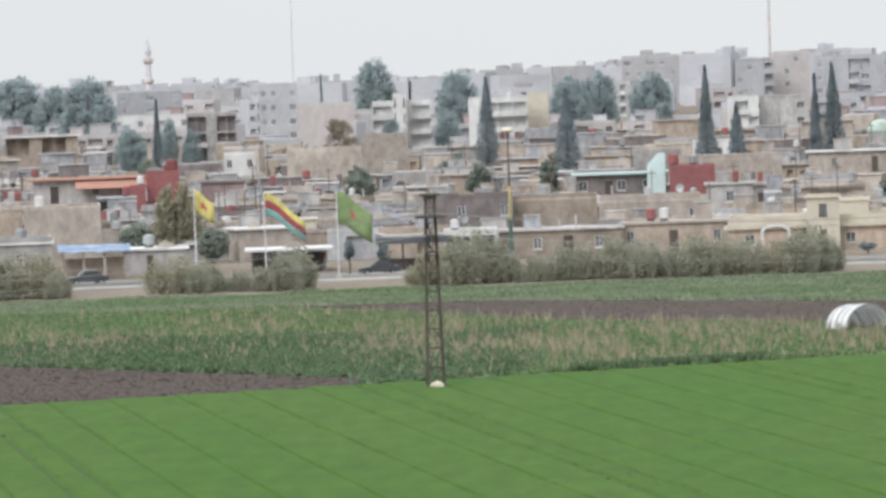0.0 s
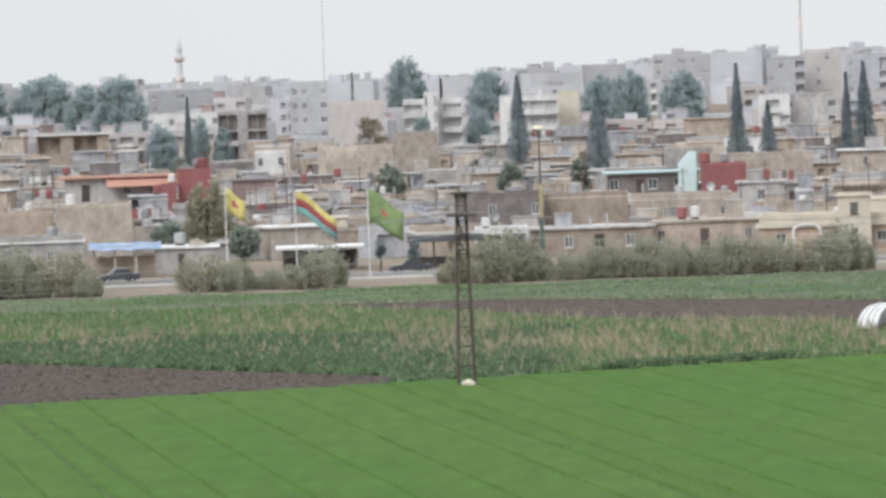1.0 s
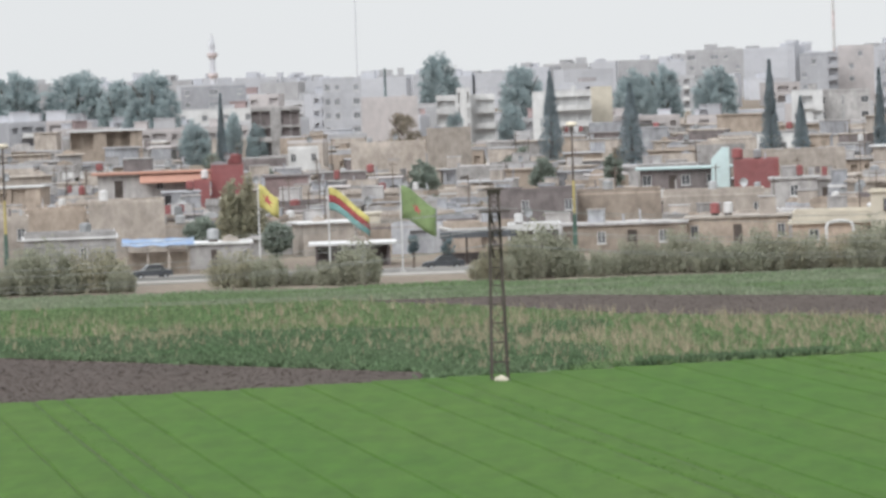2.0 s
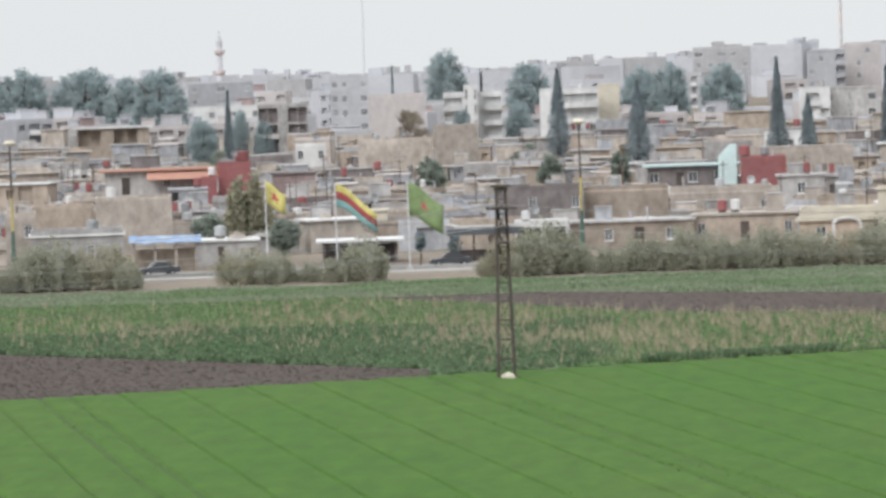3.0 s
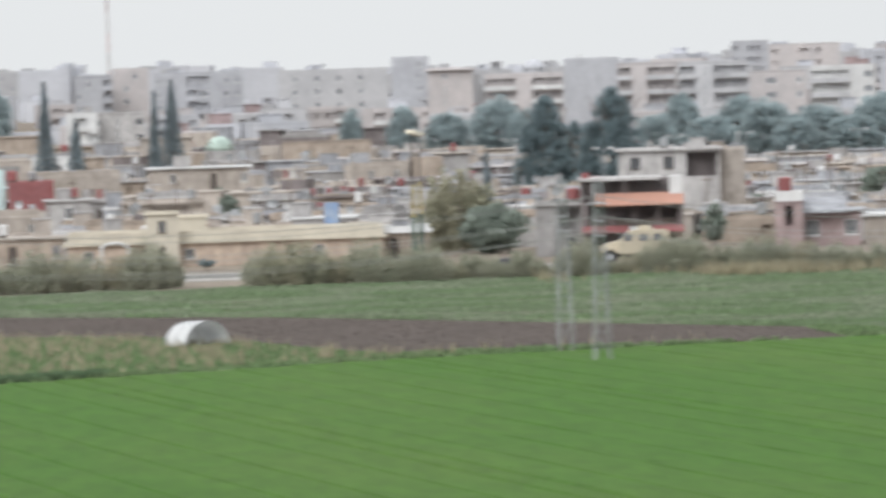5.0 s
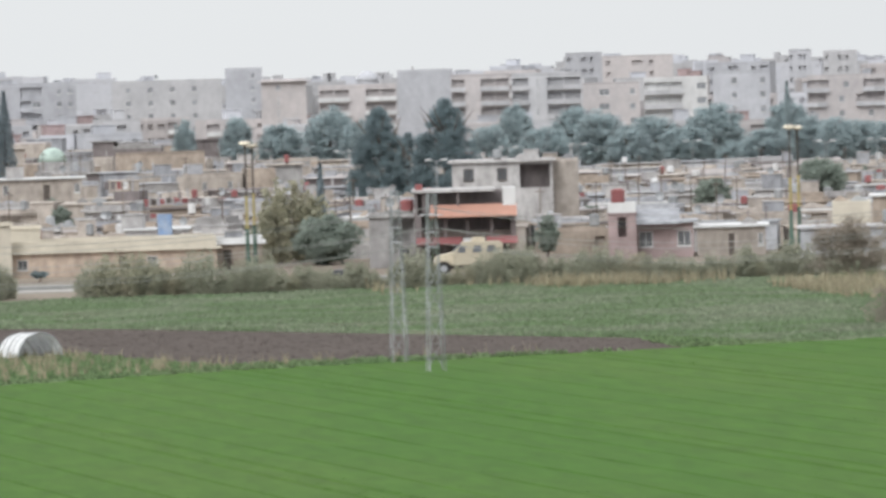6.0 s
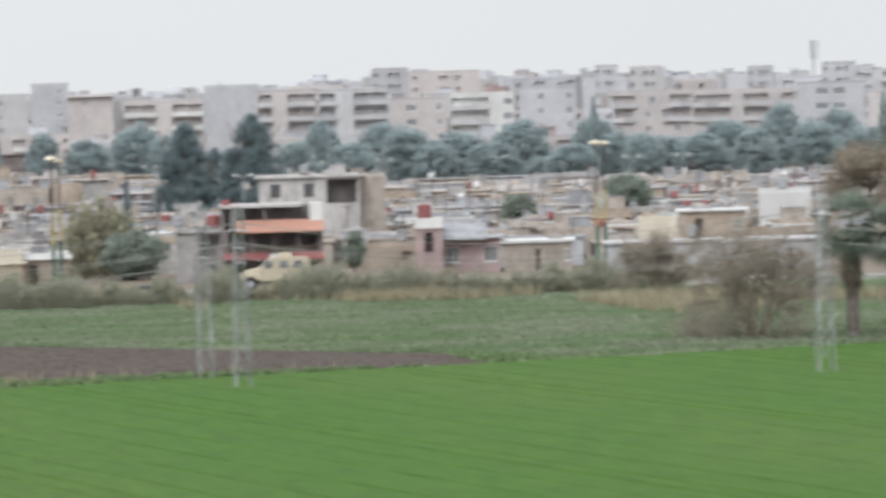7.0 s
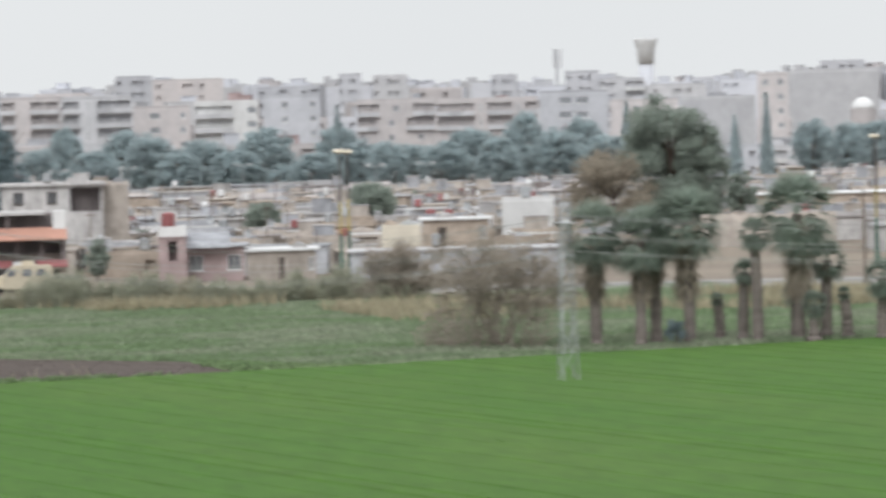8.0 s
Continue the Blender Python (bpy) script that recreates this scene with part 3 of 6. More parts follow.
def plant(name, made, m, label, category, group="", trunk="trunk", crown="crown", bark="bark", scale=1.0):
    ob = thing(name, m, label, category, group)
    ob.scale = (scale,) * 3
    part(trunk, made[0], M[bark], ob)
    part(crown, made[1], None, ob)
    return ob


def make_palm(name, m, h, crown, label, skirt=1.0, seed=0):
    """A fan palm: ringed trunk, round head of fan leaves, shaggy skirt of dead ones."""
    r = np.random.default_rng(seed)
    ob = thing(name, m, label, "palm tree", "palm row")
    bend = r.normal(0, 0.15)
    zs = np.linspace(0, h, 22)
    rad = [0.47 * (1.25 if z < 0.3 else 1.0) * r.uniform(0.92, 1.1) * (1 - 0.15 * z / h) for i, z in enumerate(zs)]
    part("trunk", Solid().tube([(bend * (z / h) ** 2, 0, z) for z in zs], rad, 9), M["palmbark"], ob, smooth=False)
    top = np.array((bend, 0, h))
    for kind, count, name2, mt in (("live", 110, "frond_head", "palm"), ("dead", int(50 * skirt), "dead_skirt", "brownleaf")):
        vs = []
        for i in range(count):
            a = r.uniform(0, 2 * math.pi)
            el = 1.45 - 2.5 * r.uniform(0, 1) if kind == "live" else r.uniform(-1.5, -0.75)
            d = np.array((math.cos(a) * math.cos(el), math.sin(a) * math.cos(el), math.sin(el)))
            side = np.array((-math.sin(a), math.cos(a), 0.0))
            upv = np.cross(d, side)
            stalk = crown * (0.5 if kind == "live" else 0.1)
            root = top if kind == "live" else top - np.array((0, 0, r.uniform(0, 0.75) * crown * skirt))
            c = root + d * stalk
            vs += [root, root + side * 0.04, c]
            for k in range(13):
                t = (k - 6) / 6 * 1.3
                blade = (d * math.cos(t) + side * math.sin(t)) * crown * (r.uniform(0.42, 0.56) if kind == "live" else r.uniform(0.25, 0.42))
                blade = blade + np.array((0, 0, -0.16 * crown * r.uniform(0.3, 1.2)))
                w = (side * math.cos(t) - d * math.sin(t)) * 0.024 * crown
                vs += [c - w, c + w, c + blade]
        if vs:
            v = np.array(vs)
            part(name2, soup(name2, v, np.arange(len(v)).reshape(-1, 3), M[mt]), None, ob)
    return ob

# ---- buildings ----
ROOFS = []      # bearing, distance, height and width of the larger roofs
SIGHT = []      # what stands where: bearing range, distance, lowest height the camera should see, depth


def span(az, d, w):
    a = math.degrees(w / 2 / d)
    return az - a, az + a


def shell(s, w, dep, h, holes, t=0.3, blind=0.0, back=True):
    """The four walls of a house as one joined mesh, with openings (x0, x1, z0, z1) through the front."""
    xs = sorted({-w / 2, -w / 2 + t, w / 2 - t, w / 2, *(q for o in holes for q in o[:2])})
    zs = sorted({0.0, h, *(q for o in holes for q in o[2:])})
    # blind: depth of a backing wall added to keep openings from going black
    ys = sorted({0.0, t, *((blind, blind + 0.2) if blind else ()), dep - t, dep})
    full = {}
    for i in range(len(xs) - 1):
        x = (xs[i] + xs[i + 1]) / 2
        for k in range(len(zs) - 1):
            z = (zs[k] + zs[k + 1]) / 2
            for j in range(len(ys) - 1):
                y = (ys[j] + ys[j + 1]) / 2
                if y < t:
                    solid = not any(o[0] < x < o[1] and o[2] < z < o[3] for o in holes)
                else:
                    solid = abs(x) > w / 2 - t or (back and y > dep - t) or (blind and blind < y < blind + 0.2)
                if solid:
                    full[i, j, k] = True
    at = {}

    def corner(i, j, k):
        if (i, j, k) not in at:
            at[i, j, k] = len(s.v)
            s.v.append((xs[i], ys[j], zs[k]))
        return at[i, j, k]

    sides = (((1, 0, 0), ((1, 0, 0), (1, 1, 0), (1, 1, 1), (1, 0, 1))), ((-1, 0, 0), ((0, 0, 0), (0, 0, 1), (0, 1, 1), (0, 1, 0))),
             ((0, 1, 0), ((0, 1, 0), (0, 1, 1), (1, 1, 1), (1, 1, 0))), ((0, -1, 0), ((0, 0, 0), (1, 0, 0), (1, 0, 1), (0, 0, 1))),
             ((0, 0, 1), ((0, 0, 1), (1, 0, 1), (1, 1, 1), (0, 1, 1))), ((0, 0, -1), ((0, 0, 0), (0, 1, 0), (1, 1, 0), (1, 0, 0))))
    for i, j, k in full:
        for (a, b, c), quad in sides:
            if (i + a, j + b, k + c) not in full:
                s.f.append(tuple(corner(i + p, j + q, k + r) for p, q, r in quad))


MESHES = {}


def window_meshes(w, h, sash, glass):
    key = (round(w, 2), round(h, 2), sash, glass)
    if key not in MESHES:
        f = Solid()
        shell(f, w, 0.1, h, [(-w / 2 + 0.09, -0.04, 0.09, h - 0.09), (0.04, w / 2 - 0.09, 0.09, h - 0.09)], t=0.1)
        f.v = [(x + w / 2, y, z) for x, y, z in f.v]
        f.box(-0.08, w + 0.08, -0.16, 0.0, -0.1, -0.01)
        p = Solid().box(0.05, w - 0.05, 0.05, 0.07, 0.05, h - 0.05)
        MESHES[key] = f.mesh("window", M[sash]), p.mesh("pane", M[glass])
    return MESHES[key]


def building(name, label, az, d, w, dep, h, floors, wall, turn=0.0, low=None, parapet=0.5, roof=None, sash="white", glass="glass", panes=True, slab=0.0, blind=0.0, inside=None, category="house", rail=None, rim=None, base=0.0):
    """A flat-roofed house. floors: one word a storey, the top one first; a letter a bay:
    w window, W wide window, s slit, b balcony, o open bay, d door, r roller shutter, . plain wall."""
    ob = thing(name, polar(az, d, base, turn), label, category)
    a0, a1 = span(az, d, w)
    SIGHT.append((a0, a1, d, h * 0.5 if low is None else low, dep))
    if low is not None and dep > 5 and roof not in ("teal", "orange", "block"):
        ROOFS.append((az, d, h + 0.22, w * 0.8, 99))
    fh = h / len(floors)
    if d >= 1000 and fh > 3.3:      # true storeys on the tall blocks: the lowest rows of openings repeat downwards
        fh, lived = 3.2, [q for q in floors if q.strip(".")] or ["...."]
        floors = lived + [lived[-1]] * (int(h / fh) - len(lived))
    elif fh > 4.2:
        floors, fh = floors + ["." * len(floors[0])] * (int(h / 3.2) - len(floors)), 3.2
    # far loggias are shallower, so their recesses look lighter as in haze
    deep = 1.9 if d < 1000 else 0.9
    holes, wins, decks, doors = [], [], [], []
    for i, word in enumerate(floors):
        z = h - fh * (i + 1)
        bay = w / len(word)
        for j, c in enumerate(word):
            x = -w / 2 + bay * (j + 0.5)
            if c in "wWs":
                ww = {"w": min(1.25, bay * 0.55), "W": bay * 0.72, "s": min(0.5, bay * 0.3)}[c]
                hh = fh * (0.45 if c != "s" else 0.7)
                o = (x - ww / 2, x + ww / 2, z + fh * (0.32 if c != "s" else 0.15), z + fh * (0.32 if c != "s" else 0.15) + hh)
                wins.append(o)
            elif c == "b":
                o = (x - bay * 0.46, x + bay * 0.46, z + fh * 0.08, z + fh * 0.86)
                decks.append(o)
            elif c == "o":
                o = (x - bay * 0.47, x + bay * 0.47, z + 0.02, z + fh * 0.9)
            elif c in "dr":
                ww = min(1.2, bay * 0.6) if c == "d" else bay * 0.8
                o = (x - ww / 2, x + ww / 2, z + 0.02, z + min(2.4, fh * 0.8))
                doors.append((o, c))
            else:
                continue
            holes.append(o)
    s = Solid()
    shell(s, w, dep, h, holes, blind=blind)
    if decks or any("o" in q for q in floors):
        # inside='brown' paints the recess dark to stand in for its shade
        part("inner_wall", Solid().box(-w / 2 + 0.3, w / 2 - 0.3, deep, deep + 0.2, 0, h - 0.25), M[inside or wall], ob)
        for i in range(1, len(floors)):
            part("floor_slab", Solid().box(-w / 2 + 0.3, w / 2 - 0.3, 0.3, deep, h - fh * i - 0.2, h - fh * i), M[inside or wall], ob)
    part("wall", s, M[wall], ob)
    part("roof", Solid().box(-w / 2 - slab, w / 2 + slab, -slab, dep + slab, h, h + 0.22), M[roof or wall], ob)
    if parapet:
        p, z0, z1 = Solid(), h + 0.22, h + 0.22 + parapet
        p.box(-w / 2, w / 2, 0.0, 0.2, z0, z1).box(-w / 2, w / 2, dep - 0.2, dep, z0, z1).box(-w / 2, -w / 2 + 0.2, 0.2, dep - 0.2, z0, z1).box(w / 2 - 0.2, w / 2, 0.2, dep - 0.2, z0, z1)
        part("parapet", p, M[rim or wall], ob)
    if panes:
        for x0, x1, z0, z1 in wins:
            fm, pm = window_meshes(x1 - x0, z1 - z0, sash, glass)
            q = part("window", fm, None, ob)
            q.location = (x0, 0.06, z0)
            part("pane", pm, None, q)
    for x0, x1, z0, z1 in decks:
        part("balcony", Solid().box(x0 - 0.1, x1 + 0.1, -0.9, -0.005, z0 - 0.22, z0 - 0.02).box(x0 - 0.1, x1 + 0.1, -0.9, -0.75, z0 - 0.02, z0 + 0.8), M[rail or wall], ob)
    for (x0, x1, z0, z1), c in doors:
        part("shutter" if c == "r" else "door", Solid().box(x0, x1, 0.1, 0.16, z0, z1 - 0.01), M["galv" if c == "r" else "rust"], ob)
    return ob


def lump(name, label, category, az, d, z, solid, material, turn=0.0, group="", smooth=False):
    """A thing of one mesh."""
    ob = new(name, solid.mesh(name, M[material], smooth))
    ob.matrix_basis = polar(az, d, z, turn)
    return tagged(ob, label, category, group)


def round_tank(az, d, z, r=0.6, h=1.3, material="redtank", label="red painted steel water tank on a roof"):
    ob = thing("water_tank", polar(az, d, z), label, "water tank", "roof tanks")
    part("body", Solid().tube([(0, 0, 0.25), (0, 0, 0.3), (0, 0, h + 0.25), (0, 0, h + 0.38)], [r * 0.94, r, r, r * 0.4], 12), M[material], ob)
    part("stand", Solid().box(-r * 0.8, r * 0.8, -r * 0.8, r * 0.8, 0, 0.25), M["rust"], ob)
    return ob


def dish(az, d, z, turn=0.0):
    ob = thing("satellite_dish", polar(az, d, z, turn), "pale satellite dish on a short pole on a roof", "satellite dish", "satellite dishes")
    s = Solid()
    rings = [(0.02, 0.0), (0.3, -0.05), (0.55, -0.17)]
    for rr, y in rings:
        for j in range(10):
            a = 2 * math.pi * j / 10
            s.v.append((rr * math.cos(a), y, 1.3 + rr * math.sin(a)))
    for i in range(2):
        for j in range(10):
            s.f.append((i * 10 + j, i * 10 + (j + 1) % 10, i * 10 + 10 + (j + 1) % 10, i * 10 + 10 + j))
    s.f.append(tuple(range(10)))
    part("bowl", s, M["galv"], ob)
    part("pole", Solid().bar((0, 0.02, 0), (0, 0.05, 1.3), 0.035), M["galv"], ob)
    return ob


def open_view(az, d, w, low):
    a0, a1 = span(az, d, w)
    SIGHT.append((a0, a1, d, low, 4))


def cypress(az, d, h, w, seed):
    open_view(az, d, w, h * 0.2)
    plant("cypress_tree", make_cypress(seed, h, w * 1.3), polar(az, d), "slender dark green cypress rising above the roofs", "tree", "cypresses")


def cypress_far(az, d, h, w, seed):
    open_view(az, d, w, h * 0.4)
    plant("cypress_tree", make_cypress(seed, h, w, "farleaf"), polar(az, d), "pointed haze-greyed cypress before the apartment blocks", "tree", "cypresses")


GROVE = {}


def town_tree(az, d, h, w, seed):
    """Broad trees in haze-greyed green; a few crowns serve them all, each turned and scaled."""
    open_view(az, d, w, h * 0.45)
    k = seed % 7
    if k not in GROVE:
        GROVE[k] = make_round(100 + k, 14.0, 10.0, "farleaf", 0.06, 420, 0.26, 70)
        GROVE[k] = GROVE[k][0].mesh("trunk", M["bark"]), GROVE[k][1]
    ob = thing("broad_tree", polar(az, d, 0, 40 * seed), "broad haze-greyed tree among the town's houses", "tree", "town trees")
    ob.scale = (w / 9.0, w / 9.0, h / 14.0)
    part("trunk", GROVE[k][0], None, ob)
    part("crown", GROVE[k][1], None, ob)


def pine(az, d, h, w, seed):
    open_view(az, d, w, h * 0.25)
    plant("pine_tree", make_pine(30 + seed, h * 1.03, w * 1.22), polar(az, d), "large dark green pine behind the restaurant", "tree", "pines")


def leafy(az, d, h, w, seed):
    open_view(az, d, w, h * 0.2)
    plant("garden_tree", make_bush(50 + seed, h, w, "leaf", 80, 0.34), polar(az, d), "yellowish green tree beside the road houses", "tree")


def dark_leafy(az, d, h, w, seed):
    open_view(az, d, w, h * 0.35)
    plant("garden_tree", make_round(60 + seed, h, w * 1.1, "leaf_green", 0.06, 110, 0.24, 190), polar(az, d), "dull green garden tree between flat roofs", "tree")


def lollipop(az, d, h, w, seed):
    open_view(az, d, w, 0.3)
    s, crown = make_round(500 + seed, h, w, "pine", 0.45, 30, 0.16, 300)
    plant("street_tree", (s, crown), polar(az, d), "small clipped dark street tree with bare trunk", "tree", "street trees")


def withered(az, d, h, w, seed):
    open_view(az, d, w, h * 0.3)
    plant("withered_tree", make_round(80 + seed, h, w, "brownleaf", 0.08, 50, 0.26, 70), polar(az, d), "brown half-bare tree among low houses", "tree")



# the row along the road
building('low_shop', 'white low building with a window beside the road', -5.00, 534, 9.7, 9, 3.9, ['w...w.d'], 'conc', low=1.2, roof='white', slab=0.25)
building('house', 'small tan block house beside the white shop', -5.63, 545, 3.3, 9, 5.6, ['.w', '..'], 'tan', low=0.7)
building('workshop', 'tan rendered workshop with a plain wall', -4.35, 590, 8.9, 12, 6.1, ['......'], 'tan', low=3.1, parapet=0.3)
building('workshop', 'tan blockwork workshop with a low roof', -5.15, 592, 7.2, 12, 5.3, ['....'], 'mud', low=3.3, parapet=0.3)
building('house', 'grey rendered roadside house with pale roof edge', -3.32, 541, 6.7, 8, 2.6, ['..d..w'], 'conc', low=0.1, roof='white', slab=0.3, parapet=0)
building('shop', 'dark open shops under a white roof slab', -1.81, 533, 7.9, 8, 2.3, ['ooro'], 'brown', low=0.0, roof='white', slab=0.7, parapet=0)
building('house', 'dark brown rendered house with two white-framed windows', 0.24, 585, 10.0, 11, 5.8, ['..w..w', '......'], 'brown', low=2.8, parapet=0.4)
building('house', 'mud-coloured rendered house with a plain wall', 1.22, 588, 9.8, 10, 5.4, ['......', '..w...'], 'mud', low=2.2, parapet=0.3)
building('garage', 'white-framed garage with roller shutters', 0.25, 549, 5.8, 8, 3.0, ['oo'], 'white', low=1.3, inside='brown', parapet=0.2)
building('low_house', 'long low mud house with a pale roof', 1.27, 551, 13.4, 8, 2.9, ['..w.d.w.'], 'mud', low=0.3, roof='conc', slab=0.3, parapet=0)
building('low_house', 'long low mud house beside the road', 2.55, 556, 11.1, 8, 3.1, ['w..d..w'], 'mud', low=0.0, roof='tan', slab=0.3, parapet=0)
building('yard_house', 'pale rendered low house behind the road', 2.29, 625, 12.5, 9, 3.9, ['...w..w'], 'tan', low=1.9, parapet=0.6)
building('house', 'small pale concrete house with a flat roof', 3.20, 650, 6.0, 9, 5.1, ['.w.'], 'conc', low=2.6, slab=0.3, parapet=0)
building('cream_house', 'cream and peach house with a long cream roof edge', 4.95, 545, 34.0, 11, 2.5, ['.W...d..W......d.W....'], 'peach', low=0.0, roof='cream', slab=0.5, parapet=1.1, rim='cream')
building('stair_tower', 'cream stair tower with a tall dark window', 4.24, 543, 3.5, 1, 5.7, ['.W.', '.d.'], 'cream', low=0.0, slab=0.25, parapet=0.2, sash='rust')
building('roof_room', 'cream rendered roof room beside the stair tower', 4.59, 549, 3.2, 5, 5.1, ['...', '...'], 'cream', low=3.6, slab=0.15, parapet=0.1)
building('white_house', 'low house with a white flat roof beside the road', 6.62, 548, 12.1, 9, 2.8, ['..w..d..'], 'mud', low=1.0, roof='white', slab=0.4, parapet=0.5, rim='white')

# houses behind the flags
building('house', 'long house with a red-orange roof and brown walls', -4.04, 700, 15.2, 10, 7.8, ['.d..w.ww'], 'conc', low=5.1, roof='orange', slab=0.9, parapet=0)
building('red_building', 'dark red clad block building', -3.20, 695, 4.5, 9, 8.4, ['...', '...'], 'red', low=4.5, parapet=0.2)
building('red_annex', 'low dark red annex beside the block building', -3.49, 693, 2.2, 7, 6.6, ['.', '.'], 'red', low=4.6, parapet=0.1)
building('annex', 'grey blockwork annex with dark openings', -3.73, 682, 5.0, 6, 5.4, ['o..o'], 'block', low=3.3, slab=0.2, parapet=0)
building('house', 'dark brick-coloured house with a brown roof', -2.53, 700, 6.0, 9, 6.7, ['....'], 'pink', low=3.9, roof='brown', slab=0.3, parapet=0)
building('house', 'pale open house with a small porch', -1.61, 600, 2.5, 6, 3.7, ['.d.'], 'cream', low=2.4, slab=0.2, parapet=0)
building('teal_house', 'low house with a pale teal sheet roof', 1.98, 690, 12.3, 10, 6.1, ['W.dW.W.'], 'brown', low=3.9, roof='teal', slab=0.7, parapet=0)
building('red_building', 'dark red clad block building with flat roof', 2.78, 680, 6.1, 10, 7.0, ['....', '....'], 'red', low=3.2, parapet=0.1)
building('tan_hall', 'long tan hall with a plain rendered wall', 3.21, 765, 15.5, 12, 6.4, ['........'], 'tan', low=3.0, parapet=0.5)
building('long_house', 'long tan house with a white roof edge', 4.67, 770, 15.4, 12, 6.9, ['..w...d..w'], 'tan', low=3.5, roof='white', slab=0.5, parapet=0)
building('white_house', 'low white house before the cypresses', 3.02, 890, 6.9, 10, 7.2, ['w..w.'], 'white', low=4.7, parapet=0.4)
building('tan_hall', 'long tan hall with a ribbed plain wall', -1.37, 860, 12.7, 12, 8.5, ['......'], 'tan', low=4.6, parapet=0.5)
building('tall_house', 'tall plain tan house', -0.68, 850, 7.5, 14, 10.8, ['...', '...'], 'tan', low=5.1, parapet=0.3)
building('white_hut', 'small white hut with dark windows', -2.33, 850, 5.1, 6, 8.6, ['w.w'], 'white', low=6.8, parapet=0.2)
building('shed', 'long open shed with a white roof', -4.55, 920, 13.1, 9, 12.2, ['oo.oo.'], 'mud', low=9.5, roof='white', slab=0.6, parapet=0)

# taller houses of the town
building('house', 'unfinished grey three-storey house with open bays', -2.63, 1000, 9.8, 11, 14.8, ['oo.oo', 'bb.bb', 'oo.oo', '.....'], 'conc', low=9.3, parapet=0.3, inside='brown')
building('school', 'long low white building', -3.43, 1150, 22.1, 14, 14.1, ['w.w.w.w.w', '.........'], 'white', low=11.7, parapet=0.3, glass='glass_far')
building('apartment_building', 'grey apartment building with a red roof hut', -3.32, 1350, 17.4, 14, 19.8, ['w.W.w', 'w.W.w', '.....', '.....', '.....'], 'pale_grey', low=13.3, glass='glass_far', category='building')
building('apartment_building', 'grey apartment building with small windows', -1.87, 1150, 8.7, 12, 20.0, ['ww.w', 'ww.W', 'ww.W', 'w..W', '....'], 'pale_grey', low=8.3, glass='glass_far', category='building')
building('apartment_building', 'plain tan apartment building', -1.34, 1100, 12.3, 12, 15.5, ['......', '......', '......', '......'], 'pale_tan', low=8.4, category='building')
building('apartment_building', 'white building with deep balconies and a stair tower', -0.48, 1050, 12.2, 12, 15.5, ['b.b', 'b.b', '...', '...'], 'white', low=10.4, category='building', glass='glass_far')
building('stair_tower', 'white stair tower with dark slits', -0.50, 1046, 2.8, 4, 17.3, ['s.s', 's.s', '...'], 'white', low=11.1, panes=False, parapet=0.2)
building('apartment_building', 'white building with long balconies', 0.61, 1000, 11.6, 12, 15.7, ['.bbb', '.bbb', '....', '....'], 'white', low=10.1, category='building')
building('tall_house', 'plain cream house behind the white building', 1.06, 1015, 4.3, 10, 16.5, ['..', '..', '..'], 'cream', low=11.2, parapet=0.3)
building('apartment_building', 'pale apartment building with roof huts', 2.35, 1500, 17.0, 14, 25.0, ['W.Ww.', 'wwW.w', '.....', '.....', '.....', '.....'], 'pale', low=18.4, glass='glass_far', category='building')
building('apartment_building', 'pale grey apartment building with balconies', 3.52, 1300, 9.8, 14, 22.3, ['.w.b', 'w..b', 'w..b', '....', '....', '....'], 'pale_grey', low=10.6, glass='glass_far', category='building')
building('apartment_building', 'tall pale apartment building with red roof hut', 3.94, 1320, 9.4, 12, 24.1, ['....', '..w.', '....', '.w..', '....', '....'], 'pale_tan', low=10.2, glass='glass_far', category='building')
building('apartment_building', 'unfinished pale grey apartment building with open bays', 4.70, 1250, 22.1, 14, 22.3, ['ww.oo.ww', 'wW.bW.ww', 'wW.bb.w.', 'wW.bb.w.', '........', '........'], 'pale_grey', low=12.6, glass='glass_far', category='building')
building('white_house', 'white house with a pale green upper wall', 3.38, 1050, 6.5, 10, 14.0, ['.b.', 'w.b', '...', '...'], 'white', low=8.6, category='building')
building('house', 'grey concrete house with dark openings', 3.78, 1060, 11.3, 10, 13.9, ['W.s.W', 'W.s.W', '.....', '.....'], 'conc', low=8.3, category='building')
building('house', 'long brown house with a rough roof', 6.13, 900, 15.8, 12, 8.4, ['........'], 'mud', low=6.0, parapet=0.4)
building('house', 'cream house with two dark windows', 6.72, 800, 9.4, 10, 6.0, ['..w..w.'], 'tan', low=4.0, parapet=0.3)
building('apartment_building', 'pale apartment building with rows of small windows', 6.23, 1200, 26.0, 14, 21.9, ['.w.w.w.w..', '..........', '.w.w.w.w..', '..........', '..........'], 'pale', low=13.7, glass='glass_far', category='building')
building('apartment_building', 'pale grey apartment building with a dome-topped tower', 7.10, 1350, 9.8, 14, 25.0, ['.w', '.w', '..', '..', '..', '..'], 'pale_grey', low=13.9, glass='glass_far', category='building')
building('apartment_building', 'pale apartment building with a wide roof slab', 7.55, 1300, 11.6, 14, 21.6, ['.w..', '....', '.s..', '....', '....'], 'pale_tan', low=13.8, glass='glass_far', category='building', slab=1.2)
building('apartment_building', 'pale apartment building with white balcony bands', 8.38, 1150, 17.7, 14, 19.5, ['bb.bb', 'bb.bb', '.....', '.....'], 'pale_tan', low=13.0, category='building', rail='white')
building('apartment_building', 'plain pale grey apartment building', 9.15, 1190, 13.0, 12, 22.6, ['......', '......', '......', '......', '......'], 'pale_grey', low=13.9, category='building')

